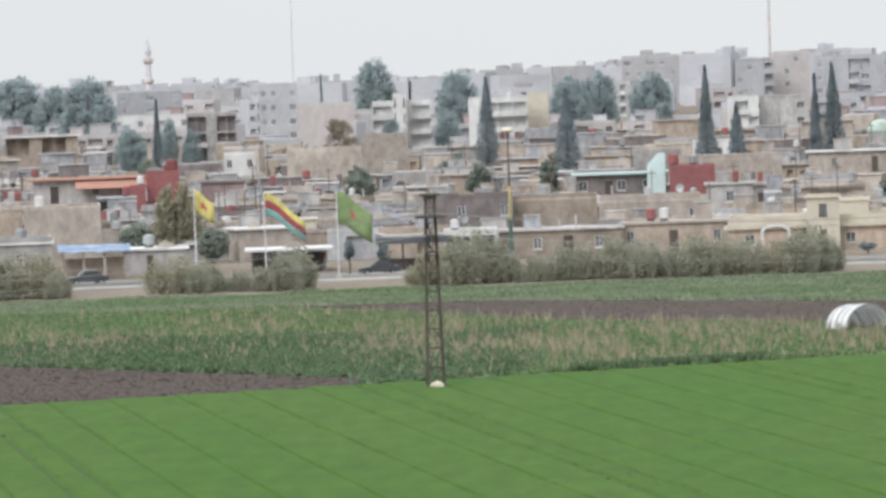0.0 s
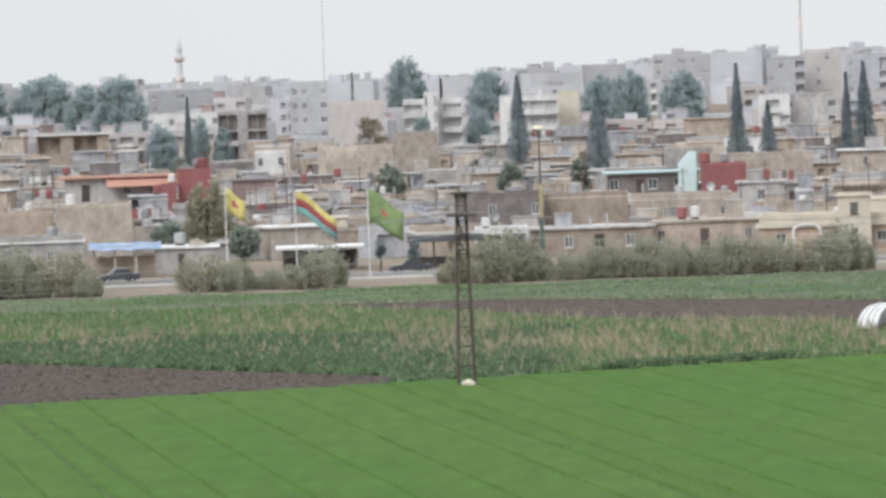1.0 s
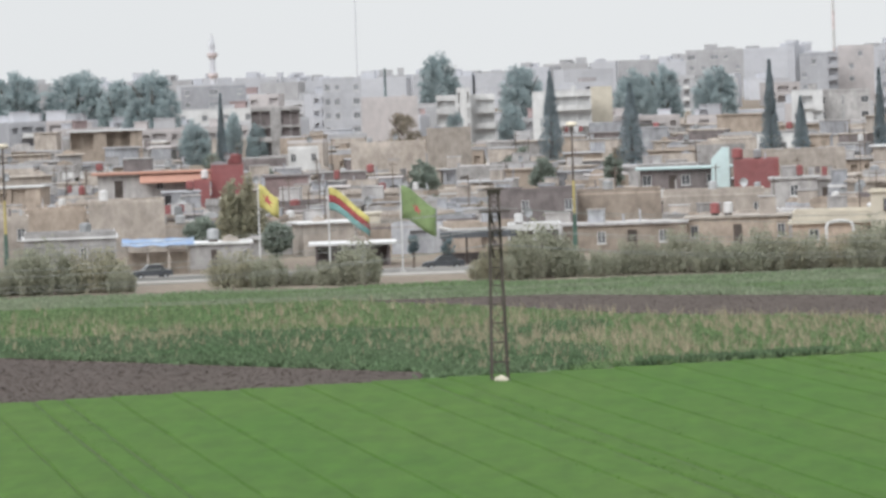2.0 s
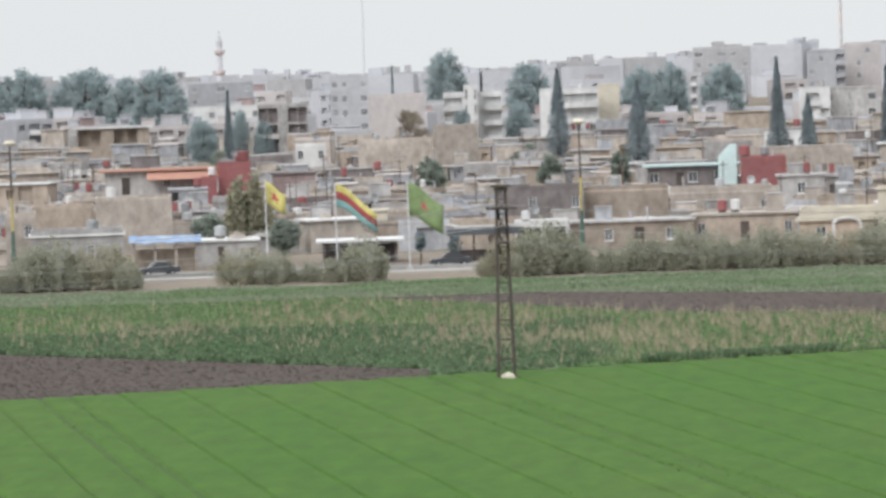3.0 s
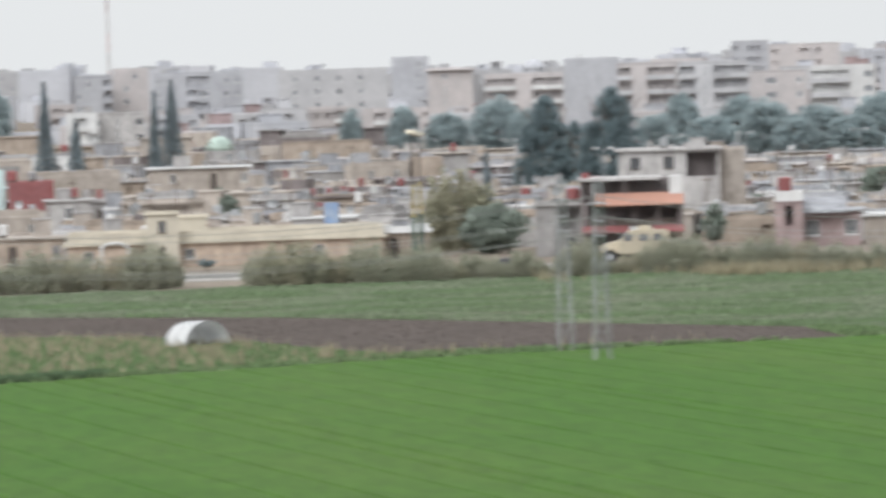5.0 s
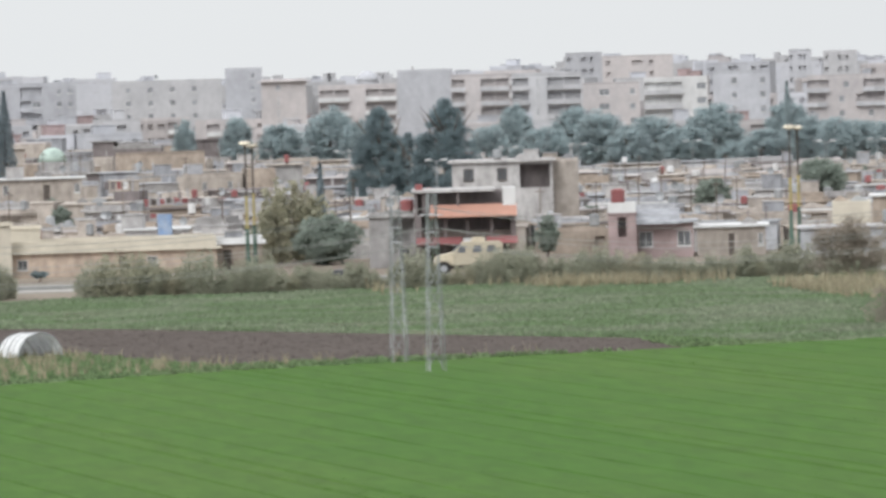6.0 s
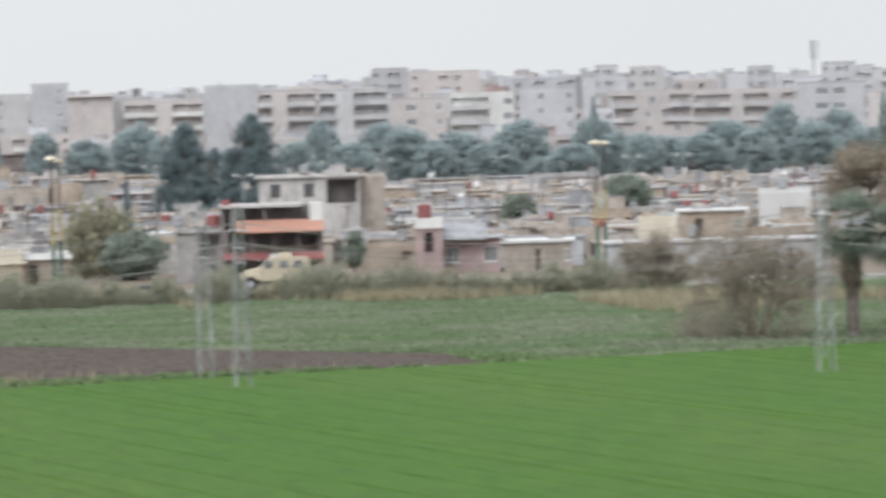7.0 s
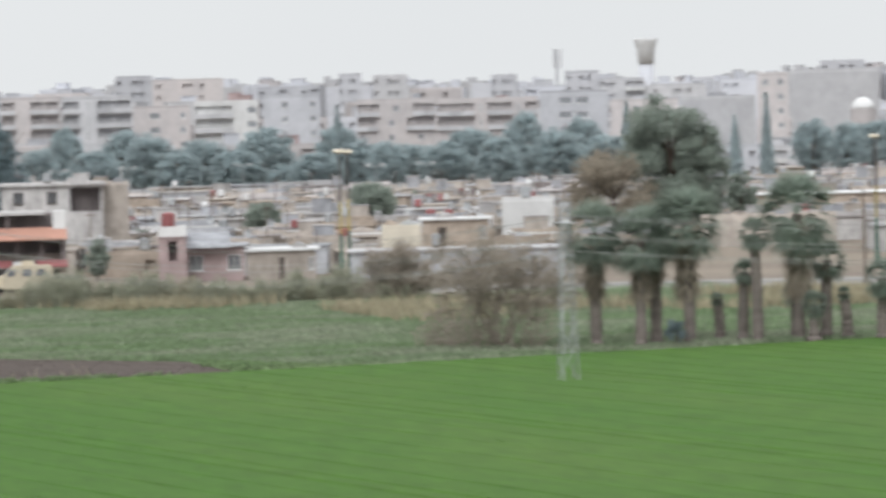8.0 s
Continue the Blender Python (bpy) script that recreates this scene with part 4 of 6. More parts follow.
# the restaurant and the houses beside it
building('house', 'grey rendered annex beside the restaurant', 8.73, 540, 5.0, 8, 5.4, ['.o', '.w'], 'conc', low=0.6, slab=0.3, parapet=0.2)
building('white_house', 'grey-white two-storey house with a loggia and roof hut', 9.99, 620, 12.3, 12, 9.7, ['wwo', '...', '...'], 'conc', low=6.1, inside='brown', slab=0.5, parapet=0.1, sash='rust')
building('tall_house', 'plain tan house wing with a rough wall', 10.71, 622, 3.1, 10, 9.5, ['...', '...'], 'tan', low=5.9, parapet=0.2)
building('stair_tower', 'pink house block with a white top and dark opening', 11.33, 545, 3.0, 5, 4.8, ['.o.', '...'], 'pink', low=1.0, rim='white', slab=0.1, parapet=1.1)
building('pink_house', 'low pink house with a grey sheet roof', 11.81, 548, 6.2, 8, 3.7, ['W.W'], 'pink', low=0.4, roof='block', slab=0.5, parapet=0)
lump('sheet_roof', 'sloping orange-red sheet roof on the long brown house', 'roof', -3.78, 699, 6.55, Solid().hexa([(-5, -1.4, 0), (5, -1.4, 0), (5, 1.5, 1.5), (-5, 1.5, 1.5), (-5, -1.4, 0.12), (5, -1.4, 0.12), (5, 1.5, 1.62), (-5, 1.5, 1.62)]), 'orange')
lump('sheet_roof', 'sloping grey sheet roof on the pink house', 'roof', 11.62, 547, 3.62, Solid().hexa([(-3.5, -0.6, 0), (3.5, -0.6, 0), (3.5, 5, 1.5), (-3.5, 5, 1.5), (-3.5, -0.6, 0.12), (3.5, -0.6, 0.12), (3.5, 5, 1.62), (-3.5, 5, 1.62)]), 'block')
building('low_house', 'tan roadside house with a white roof slab', 12.56, 548, 7.4, 9, 3.1, ['...d..w'], 'tan', low=0.2, roof='white', slab=0.4, parapet=0)
building('long_house', 'long low grey house with a white roof slab', 14.56, 532, 22.7, 8, 3.1, ['..W.d......w..d..'], 'block', low=0.3, roof='pale', slab=0.35, parapet=0)
building('shed', 'small cream shed with a plain wall', 13.92, 580, 4.4, 6, 4.3, ['...'], 'cream', low=2.0, parapet=0.2)
building('low_house', 'low mud house with a white roof slab', 14.54, 590, 7.8, 8, 4.9, ['.d..w'], 'mud', low=1.6, roof='white', slab=0.4, parapet=0)
building('white_house', 'white rendered plain house wall', 15.36, 615, 6.3, 8, 6.3, ['....'], 'white', low=3.9, parapet=0.2)
building('long_house', 'long tan walled yard behind the palms', 18.08, 620, 16.5, 9, 3.4, ['..........'], 'tan', low=0.0, parapet=0.2)
building('long_house', 'long low house with white roof edge', 18.62, 720, 24.8, 9, 4.1, ['..w...d...w'], 'mud', low=1.8, roof='white', slab=0.4, parapet=0)

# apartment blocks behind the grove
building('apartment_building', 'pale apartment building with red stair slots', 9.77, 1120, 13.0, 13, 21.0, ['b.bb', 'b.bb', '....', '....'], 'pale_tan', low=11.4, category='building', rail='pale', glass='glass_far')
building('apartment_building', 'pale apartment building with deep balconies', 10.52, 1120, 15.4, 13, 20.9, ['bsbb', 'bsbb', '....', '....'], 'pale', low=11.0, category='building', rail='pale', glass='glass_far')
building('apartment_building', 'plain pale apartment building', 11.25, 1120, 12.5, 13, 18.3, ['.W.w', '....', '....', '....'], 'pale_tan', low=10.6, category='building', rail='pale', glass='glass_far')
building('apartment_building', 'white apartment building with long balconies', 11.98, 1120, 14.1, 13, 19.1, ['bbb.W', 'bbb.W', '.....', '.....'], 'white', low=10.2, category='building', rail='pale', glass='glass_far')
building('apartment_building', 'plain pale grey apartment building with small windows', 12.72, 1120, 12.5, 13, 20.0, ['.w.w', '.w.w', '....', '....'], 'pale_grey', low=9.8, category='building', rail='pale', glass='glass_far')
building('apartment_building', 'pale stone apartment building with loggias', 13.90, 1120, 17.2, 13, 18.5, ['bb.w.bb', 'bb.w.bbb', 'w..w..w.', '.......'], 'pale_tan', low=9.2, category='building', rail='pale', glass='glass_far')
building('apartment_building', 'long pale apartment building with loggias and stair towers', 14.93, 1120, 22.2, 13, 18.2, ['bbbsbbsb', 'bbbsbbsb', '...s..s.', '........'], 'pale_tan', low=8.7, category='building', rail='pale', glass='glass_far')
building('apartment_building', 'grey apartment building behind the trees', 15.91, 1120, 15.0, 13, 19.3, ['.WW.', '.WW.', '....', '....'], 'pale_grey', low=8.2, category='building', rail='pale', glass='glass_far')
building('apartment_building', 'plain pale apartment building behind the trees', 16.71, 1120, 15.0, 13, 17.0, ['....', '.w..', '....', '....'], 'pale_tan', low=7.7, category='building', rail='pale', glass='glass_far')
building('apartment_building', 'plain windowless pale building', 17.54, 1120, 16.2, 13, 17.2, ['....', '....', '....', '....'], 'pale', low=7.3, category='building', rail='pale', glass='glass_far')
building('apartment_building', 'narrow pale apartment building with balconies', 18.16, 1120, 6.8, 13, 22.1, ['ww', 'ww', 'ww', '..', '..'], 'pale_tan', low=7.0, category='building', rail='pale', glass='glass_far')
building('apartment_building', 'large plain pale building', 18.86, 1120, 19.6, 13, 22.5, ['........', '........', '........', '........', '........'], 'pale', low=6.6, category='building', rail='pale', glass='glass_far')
building('apartment_building', 'haze-paled apartment building on the far skyline', 10.95, 1420, 10.3, 12, 26.8, ['w.Ww.', '.....', '.....', '.....', '.....'], 'pale_grey', low=20.4, category='building', panes=False, blind=0.7)
building('apartment_building', 'haze-paled apartment building on the far skyline', 11.55, 1420, 20.1, 12, 25.6, ['w.Ww.', '.....', '.....', '.....', '.....'], 'pale_tan', low=20.0, category='building', panes=False, blind=0.7)
building('apartment_building', 'haze-paled apartment building on the far skyline', 13.39, 1420, 6.3, 12, 25.9, ['w.Ww.', '.....', '.....', '.....', '.....'], 'pale_grey', low=18.8, category='building', panes=False, blind=0.7)
building('apartment_building', 'haze-paled apartment building on the far skyline', 13.84, 1420, 9.5, 12, 25.3, ['w.Ww.', '.....', '.....', '.....', '.....'], 'pale', low=18.5, category='building', panes=False, blind=0.7)
building('apartment_building', 'haze-paled apartment building on the far skyline', 15.13, 1420, 7.1, 12, 24.5, ['w.Ww.', '.....', '.....', '.....', '.....'], 'pale_grey', low=17.6, category='building', panes=False, blind=0.7)
building('apartment_building', 'haze-paled apartment building on the far skyline', 17.09, 1420, 15.8, 12, 20.6, ['w.Ww.', '.....', '.....', '.....', '.....'], 'pale', low=16.3, category='building', panes=False, blind=0.7)
building('apartment_building', 'haze-paled apartment building on the far skyline', 16.01, 1420, 9.5, 12, 25.0, ['w.Ww.', '.....', '.....', '.....', '.....'], 'pale_grey', low=17.0, category='building', panes=False, blind=0.7)
building('apartment_building', 'haze-paled apartment building on the far skyline', 18.95, 1420, 12.6, 12, 26.0, ['w.Ww.', '.....', '.....', '.....', '.....'], 'pale_grey', low=15.0, category='building', panes=False, blind=0.7)

# cypresses
cypress(0.48, 930, 20.2, 4.6, 0)
cypress(1.38, 880, 17.7, 4.9, 1)
cypress(2.96, 890, 21.0, 3.4, 2)
cypress(3.30, 850, 14.5, 3.6, 3)
cypress(4.19, 880, 18.9, 2.4, 4)
cypress(4.39, 885, 20.5, 4.5, 5)
cypress(-3.25, 960, 18.3, 2.1, 6)
cypress(7.93, 600, 10.4, 1.6, 11)
cypress_far(18.08, 980, 18.6, 3.5, 12)
cypress_far(17.72, 960, 14.3, 4.1, 13)
cypress_far(16.50, 970, 17.7, 5.0, 14)
cypress_far(13.23, 1000, 18.3, 3.8, 15)
cypress_far(-1.38, 1500, 23.5, 1.7, 16)

# broad trees of the town
town_tree(-0.77, 1500, 28.3, 13.1, 0)
town_tree(0.17, 1120, 23.2, 10.5, 1)
town_tree(1.43, 1200, 20.8, 11.2, 2)
town_tree(1.76, 1180, 21.9, 10.0, 3)
town_tree(2.35, 1150, 21.1, 11.3, 4)
town_tree(-5.55, 1400, 26.5, 17.0, 3)
town_tree(-4.85, 1400, 26.5, 19.5, 5)
town_tree(-4.36, 1300, 23.0, 13.2, 6)
town_tree(-4.02, 1120, 24.2, 13.5, 7)
town_tree(-3.12, 1000, 15.2, 4.0, 8)
town_tree(-3.55, 980, 13.5, 6.6, 9)
town_tree(-2.85, 1000, 12.6, 4.5, 10)
town_tree(0.03, 1050, 14.5, 5.9, 11)
town_tree(-0.61, 1020, 13.3, 4.6, 12)
town_tree(6.41, 1000, 14.7, 5.1, 20)
town_tree(7.00, 990, 15.0, 7.3, 21)
town_tree(7.51, 1000, 13.4, 10.0, 22)
town_tree(8.06, 1010, 16.1, 11.3, 23)
town_tree(8.37, 1000, 13.5, 7.8, 24)

# the grove before the apartment blocks
def grove_tree(az, d, h, w, seed):
    """One of a close stand of uneven trees."""
    town_tree(az, d, h * (0.82, 1.12, 0.95, 1.2, 0.88)[seed % 5], w * (1.5, 1.25, 1.7, 1.35)[seed % 4], seed)


grove_tree(9.84, 980, 14.5, 5.9, 40)
grove_tree(10.16, 1017, 14.0, 6.5, 41)
grove_tree(10.48, 994, 11.5, 6.7, 42)
grove_tree(10.80, 1031, 12.6, 7.2, 43)
grove_tree(11.12, 1008, 15.8, 7.4, 44)
grove_tree(11.44, 985, 13.2, 7.6, 45)
grove_tree(11.72, 1022, 11.0, 8.2, 46)
grove_tree(12.07, 999, 10.9, 8.4, 47)
grove_tree(12.40, 1036, 12.1, 9.0, 48)
grove_tree(12.61, 1013, 7.8, 6.2, 49)
grove_tree(12.97, 990, 11.7, 6.4, 50)
grove_tree(13.23, 1027, 13.4, 7.0, 51)
grove_tree(13.48, 1004, 12.2, 7.2, 52)
grove_tree(13.79, 981, 9.5, 7.3, 53)
grove_tree(14.11, 1018, 11.9, 8.0, 54)
grove_tree(14.43, 995, 13.4, 8.1, 55)
grove_tree(14.75, 1032, 11.8, 8.8, 56)
grove_tree(15.04, 980, 14.3, 5.7, 70)
grove_tree(15.33, 1017, 15.0, 6.5, 71)
grove_tree(15.71, 994, 13.6, 6.9, 72)
grove_tree(16.00, 1031, 12.5, 7.7, 73)
grove_tree(16.25, 1008, 12.9, 8.1, 74)
grove_tree(16.76, 985, 11.6, 8.5, 75)
grove_tree(18.61, 1022, 11.9, 6.4, 76)
grove_tree(18.99, 999, 13.3, 6.8, 77)
grove_tree(19.28, 1036, 10.6, 7.6, 78)
grove_tree(19.63, 1013, 12.6, 8.0, 79)

# pines
pine(8.61, 770, 16.3, 9.6, 0)
pine(8.94, 765, 12.5, 5.6, 1)
pine(9.36, 745, 17.3, 10.2, 2)

# garden trees
lollipop(-1.13, 516, 3.8, 1.6, 0)
lollipop(-0.73, 517, 3.2, 1.7, 1)
lollipop(4.73, 530, 1.2, 1.8, 2)
leafy(-3.07, 590, 9.8, 5.3, 1)
dark_leafy(-3.52, 575, 5.1, 3.8, 2)
dark_leafy(-2.67, 570, 4.1, 3.6, 3)
leafy(7.60, 566, 10.2, 8.8, 4)
dark_leafy(7.97, 556, 5.2, 7.2, 5)
dark_leafy(13.62, 720, 7.6, 7.1, 6)
dark_leafy(12.36, 690, 5.9, 5.1, 7)
dark_leafy(10.01, 640, 5.2, 3.6, 8)
dark_leafy(10.48, 560, 4.8, 2.7, 9)
dark_leafy(16.97, 650, 19.9, 12.3, 10)
dark_leafy(17.32, 648, 15.5, 7.5, 16)
withered(16.30, 640, 11.9, 13.0, 11)
dark_leafy(0.38, 760, 7.6, 4.2, 12)
dark_leafy(1.15, 740, 8.1, 3.6, 13)
withered(-1.20, 1050, 13.5, 8.2, 14)
dark_leafy(-1.02, 800, 7.2, 3.9, 15)
dark_leafy(17.77, 700, 8.2, 4.7, 17)
dark_leafy(-0.95, 780, 6.8, 3.8, 18)
dark_leafy(5.00, 700, 4.3, 3.4, 19)

# ---- the restaurant with the orange roof ----
def restaurant(az, d):
    w, dep = 10.7, 10
    ob = thing("restaurant", polar(az, d), "two-storey restaurant with orange awning and open dark terraces", "restaurant")
    a0, a1 = span(az, d, w)
    SIGHT.append((a0, a1, d, 1.0, dep))
    s = Solid().box(-w / 2, -w / 2 + 0.3, 0, dep, 0, 8.0).box(w / 2 - 0.3, w / 2, 0, dep, 0, 5.4).box(-w / 2 + 0.3, w / 2 - 0.3, dep - 0.3, dep, 0, 8.0).box(-w / 2 + 0.3, w / 2 - 0.3, 3.2, 3.5, 0, 7.9)
    part("wall", s, M["brown"], ob)
    part("floor_slab", Solid().box(-w / 2 + 0.3, w / 2 - 0.3, 0.3, 3.2, 2.9, 3.15).box(-w / 2 + 0.3, w / 2 - 0.3, 0.3, 3.2, 5.5, 5.7), M["conc"], ob)
    part("roof", Solid().box(-w / 2 - 0.3, w / 2 - 2.2, -0.4, dep, 8.0, 8.3), M["conc"], ob)
    part("corner_wall", Solid().box(w / 2 - 1.35, w / 2, -0.1, 4, 5.7, 8.35), M["white"], ob, "white rendered corner block")
    part("awning", Solid().hexa([(-w / 2 + 1.6, -1.5, 5.35), (w / 2 + 0.1, -1.5, 5.35), (w / 2 + 0.1, 0.2, 6.5), (-w / 2 + 1.6, 0.2, 6.5), (-w / 2 + 1.6, -1.5, 5.5), (w / 2 + 0.1, -1.5, 5.5), (w / 2 + 0.1, 0.2, 6.68), (-w / 2 + 1.6, 0.2, 6.68)]), M["orange"], ob, "sloping orange sheet awning")
    for x in (-w / 2 + 0.5, -w / 2 + 3.2, 0.2, w / 2 - 2.6, w / 2 - 0.4):
        part("column", Solid().box(x - 0.16, x + 0.16, -0.05, 0.25, 0, 5.45), M["brown"], ob, "dark brown column")
    for x in (-w / 2 + 1.0, -w / 2 + 4.6):
        part("terrace_post", Solid().box(x - 0.12, x + 0.12, 0, 0.24, 5.7, 8.0), M["brown"], ob)
    part("railing", Solid().box(-w / 2 + 0.3, w / 2 - 2.6, 0.05, 0.12, 6.2, 6.28).box(-w / 2 + 0.3, w / 2 - 0.3, 0.05, 0.12, 3.15, 3.9), M["rust"], ob)
    for x0, x1 in ((-w / 2 + 0.1, -0.4), (w / 2 - 3.2, w / 2 + 0.1)):
        part("shop_awning", Solid().hexa([(x0, -1.6, 2.5), (x1, -1.6, 2.5), (x1, 0, 3.1), (x0, 0, 3.1), (x0, -1.6, 2.62), (x1, -1.6, 2.62), (x1, 0, 3.25), (x0, 0, 3.25)]), M["red"], ob, "dark red cloth awning")
    for x0, x1 in ((w / 2 - 3.0, w / 2 - 2.3), (w / 2 - 0.8, w / 2)):
        part("entrance_pier", Solid().box(x0, x1, -0.5, 0.2, 0, 2.5), M["tan"], ob)
    part("sign_board", Solid().box(-0.3, 2.0, -0.2, -0.05, 2.6, 3.1), M["white"], ob, "white curved sign board")
    part("chimney", Solid().box(-w / 2 + 0.1, -w / 2 + 0.9, 1.0, 1.8, 8.3, 8.9), M["redtank"], ob, "red painted roof stack")


restaurant(9.56, 535)
for az, d, z in ((11.29, 547, 5.02), (2.57, 683, 7.22), (-3.11, 699, 8.62), (8.9, 543, 5.62)):
    round_tank(az, d, z, 0.75 if z < 8 else 1.0, 2.2 if z == 5.02 else 1.2)

# sheet-clad tower of the teal house
lump("vent_tower", "pale teal sheet-clad tower with a slanting top", "tower", 2.38, 686, 0, Solid().extrude([(-1.3, 0), (1.2, 0), (1.2, 8.9), (0.2, 8.9), (-1.3, 7.3)], 0, 3), "teal")
# roof hut of the white house
for az, d, z0, w, h in ((9.62, 626, 6.9, 2.8, 1.9), (10.4, 628, 6.9, 1.6, 1.0)):
    ob = thing("roof_hut", polar(az, d, z0), "small rendered stair hut on a roof", "roof hut")
    part("wall", Solid().box(-w / 2, w / 2, 0, 2.5, 0, h), M["tan"], ob)
    part("roof", Solid().box(-w / 2 - 0.2, w / 2 + 0.2, -0.2, 2.7, h, h + 0.2), M["conc"], ob)


# ---- stall with the blue tarpaulin, canopy of the shops ----
def stall(az, d):
    ob = thing("market_stall", polar(az, d), "roadside stall under a rumpled blue tarpaulin", "stall")
    for x in (-3.2, -1.0, 1.2, 3.3):
        part("post", Solid().bar((x, 0, 0), (x, 0, 3.0), 0.12), M["tan"], ob)
    part("counter", Solid().box(-3.2, 3.3, 1.5, 2.0, 0, 2.3), M["mud"], ob)
    s, n = Solid(), 14
    for j in range(5):
        for i in range(n + 1):
            x, y = -3.7 + 7.6 * i / n, -0.9 + 3.4 * j / 4
            s.v.append((x, y, 3.05 + 0.16 * j + 0.22 * noise.noise(Vector((x * 0.8, y * 0.9, 4.0)))))
    for j in range(4):
        for i in range(n):
            a = j * (n + 1) + i
            s.f.append((a, a + 1, a + n + 2, a + n + 1))
    q = part("tarpaulin", s, M["blue"], ob, "rumpled faded blue plastic sheet")
    q.modifiers.new("thick", "SOLIDIFY").thickness = 0.04


stall(-4.02, 531)
ob = thing("canopy", polar(-0.39, 529), "dark flat canopy on posts before the shops", "canopy")
part("roof", Solid().box(-4.0, 4.0, -0.5, 3.5, 2.75, 3.4), M["carblack"], ob)
for x in (-3.6, -1.2, 1.2, 3.6):
    part("post", Solid().box(x - 0.12, x + 0.12, -0.3, -0.06, 0, 2.75), M["rust"], ob)
part("counter", Solid().box(-3.4, 3.4, 2.6, 3.2, 0, 1.1), M["brown"], ob)


# ---- lattice towers and lines ----
def pylon(x, y, h, material, label, base=0.52, top=0.27, thick=0.072, capped=True):
    ob = thing("lattice_tower", pose(x, y, 0, 0, 0, 4), label, "power pylon", "power line")
    bays = 11 if capped else 7

    def corner(k, z):
        q = base + (top - base) * z / h
        return (q * (-1, 1, 1, -1)[k], q * (-1, -1, 1, 1)[k], z)

    for k in range(4):
        part("leg", Solid().bar(corner(k, 0), corner(k, h), thick), M[material], ob)
    zs = [h * (1 - (1 - i / bays) ** 1.15) for i in range(bays + 1)]
    for k in range(4):
        s = Solid()
        for i, (z0, z1) in enumerate(zip(zs, zs[1:])):
            a, b = (k, (k + 1) % 4) if i % 2 else ((k + 1) % 4, k)
            s.bar(corner(a, z0), corner(b, z1), thick * (0.32 if capped else 0.85))
            s.bar(corner(k, z1), corner((k + 1) % 4, z1), thick * 0.45)
        part("bracing", s, M[material], ob)
    if capped:
        part("cap_plate", Solid().box(-0.62, 0.62, -0.7, 0.7, h, h + 0.14).box(-0.4, 0.4, -0.5, 0.5, h - 0.25, h), M[material], ob)
    for z, r in ((h - 1.42, 0.92), (h - 2.6, 0.4), (h - 3.6, 0.4)):
        part("cross_arm", Solid().box(-r * (1 if capped else 0.5), r * (1 if capped else 0.5), -1.3, 1.3, z, z + (0.12 if capped else 0.06)).bar((-0.2, -1.2, z), (-0.15, -0.2, z - 0.7), 0.03).bar((-0.2, 1.2, z), (-0.15, 0.2, z - 0.7), 0.03), M[material], ob)
        for yy in (-1.2, 1.2):
            part("insulator", Solid().tube([(0, yy, z + 0.12), (0, yy, z + 0.2), (0, yy, z + 0.28), (0, yy, z + 0.38)], [0.05, 0.1, 0.06, 0.03], 8), M["brown"], ob)
    for k in range(4):
        c = corner(k, 0)
        part("footing", Solid().box(c[0] - 0.1, c[0] + 0.1, c[1] - 0.1, c[1] + 0.1, -0.1, 0.12), M["conc"], ob)
    return ob


pylon(-1.1, 321.0, 12.2, "rust", "dark rusty lattice power tower at the wheat's edge")
lump("boulder", "pale boulder at the foot of a rusty tower", "boulder", -0.18, 319.6, -0.05, Solid().tube([(-0.34, 0, 0.0), (-0.3, 0, 0.2), (0.0, 0, 0.28), (0.3, 0, 0.18), (0.36, 0, 0.0)], [0.04, 0.24, 0.3, 0.22, 0.04], 9), "stone", smooth=True)
TOWERS = [(-60.0, 312.0), (-1.1, 321.0), (54.2, 335.4), (92.0, 325.7), (160.0, 316.0)]
for x, y in TOWERS[2:] + [(53.8, 348.9), TOWERS[0]]:
    pylon(x, y, 12.0, "galv", "pale galvanised lattice power tower in the wheat", 0.55, 0.27, 0.025, False)
for z, off in ((11.1, -1.2), (11.1, 1.2), (9.75, -1.2), (9.75, 1.2), (8.75, -0.9), (8.75, 0.9)):
    s = Solid()
    for (x0, y0), (x1, y1) in zip(TOWERS, TOWERS[1:]):
        pts = []
        for i in range(17):
            u = i / 16
            pts.append((x0 + (x1 - x0) * u, y0 + (y1 - y0) * u + off, z - (1.7 + 0.2 * off) * 4 * u * (1 - u)))
        s.tube(pts, [0.017] * 17, 4, False)
    tagged(new("power_cable", s.mesh("power_cable", M["cable"])), "thin grey sagging overhead power cable between towers", "cable", "power cables")


# ---- street lamps ----
def street_lamp(az, d, h, label="tall street lamp with yellow and green banded pole"):
    ob = thing("street_lamp", polar(az, d), label, "street lamp", "street lamps")
    part("pole", Solid().tube([(0, 0, 8.6), (0, 0, h)], [0.11, 0.08], 8), M["rust"], ob)
    part("yellow_band", Solid().tube([(0, 0, 5.2), (0, 0, 8.6)], [0.14, 0.14], 8), M["yellow"], ob, "yellow painted lower pole")
    part("green_base", Solid().tube([(0, 0, 0), (0, 0, 1.0), (0, 0, 5.2)], [0.34, 0.28, 0.17], 8), M["green"], ob, "dark green painted base sleeve")
    part("head", Solid().tube([(0, 0, h - 0.1), (0, 0, h + 0.1), (0, 0, h + 0.4)], [0.2, 0.62, 0.5], 12), M["stone"], ob, "pale round lamp head")
    part("arm", Solid().bar((-0.6, 0, h + 0.05), (0.6, 0, h + 0.05), 0.05), M["rust"], ob)


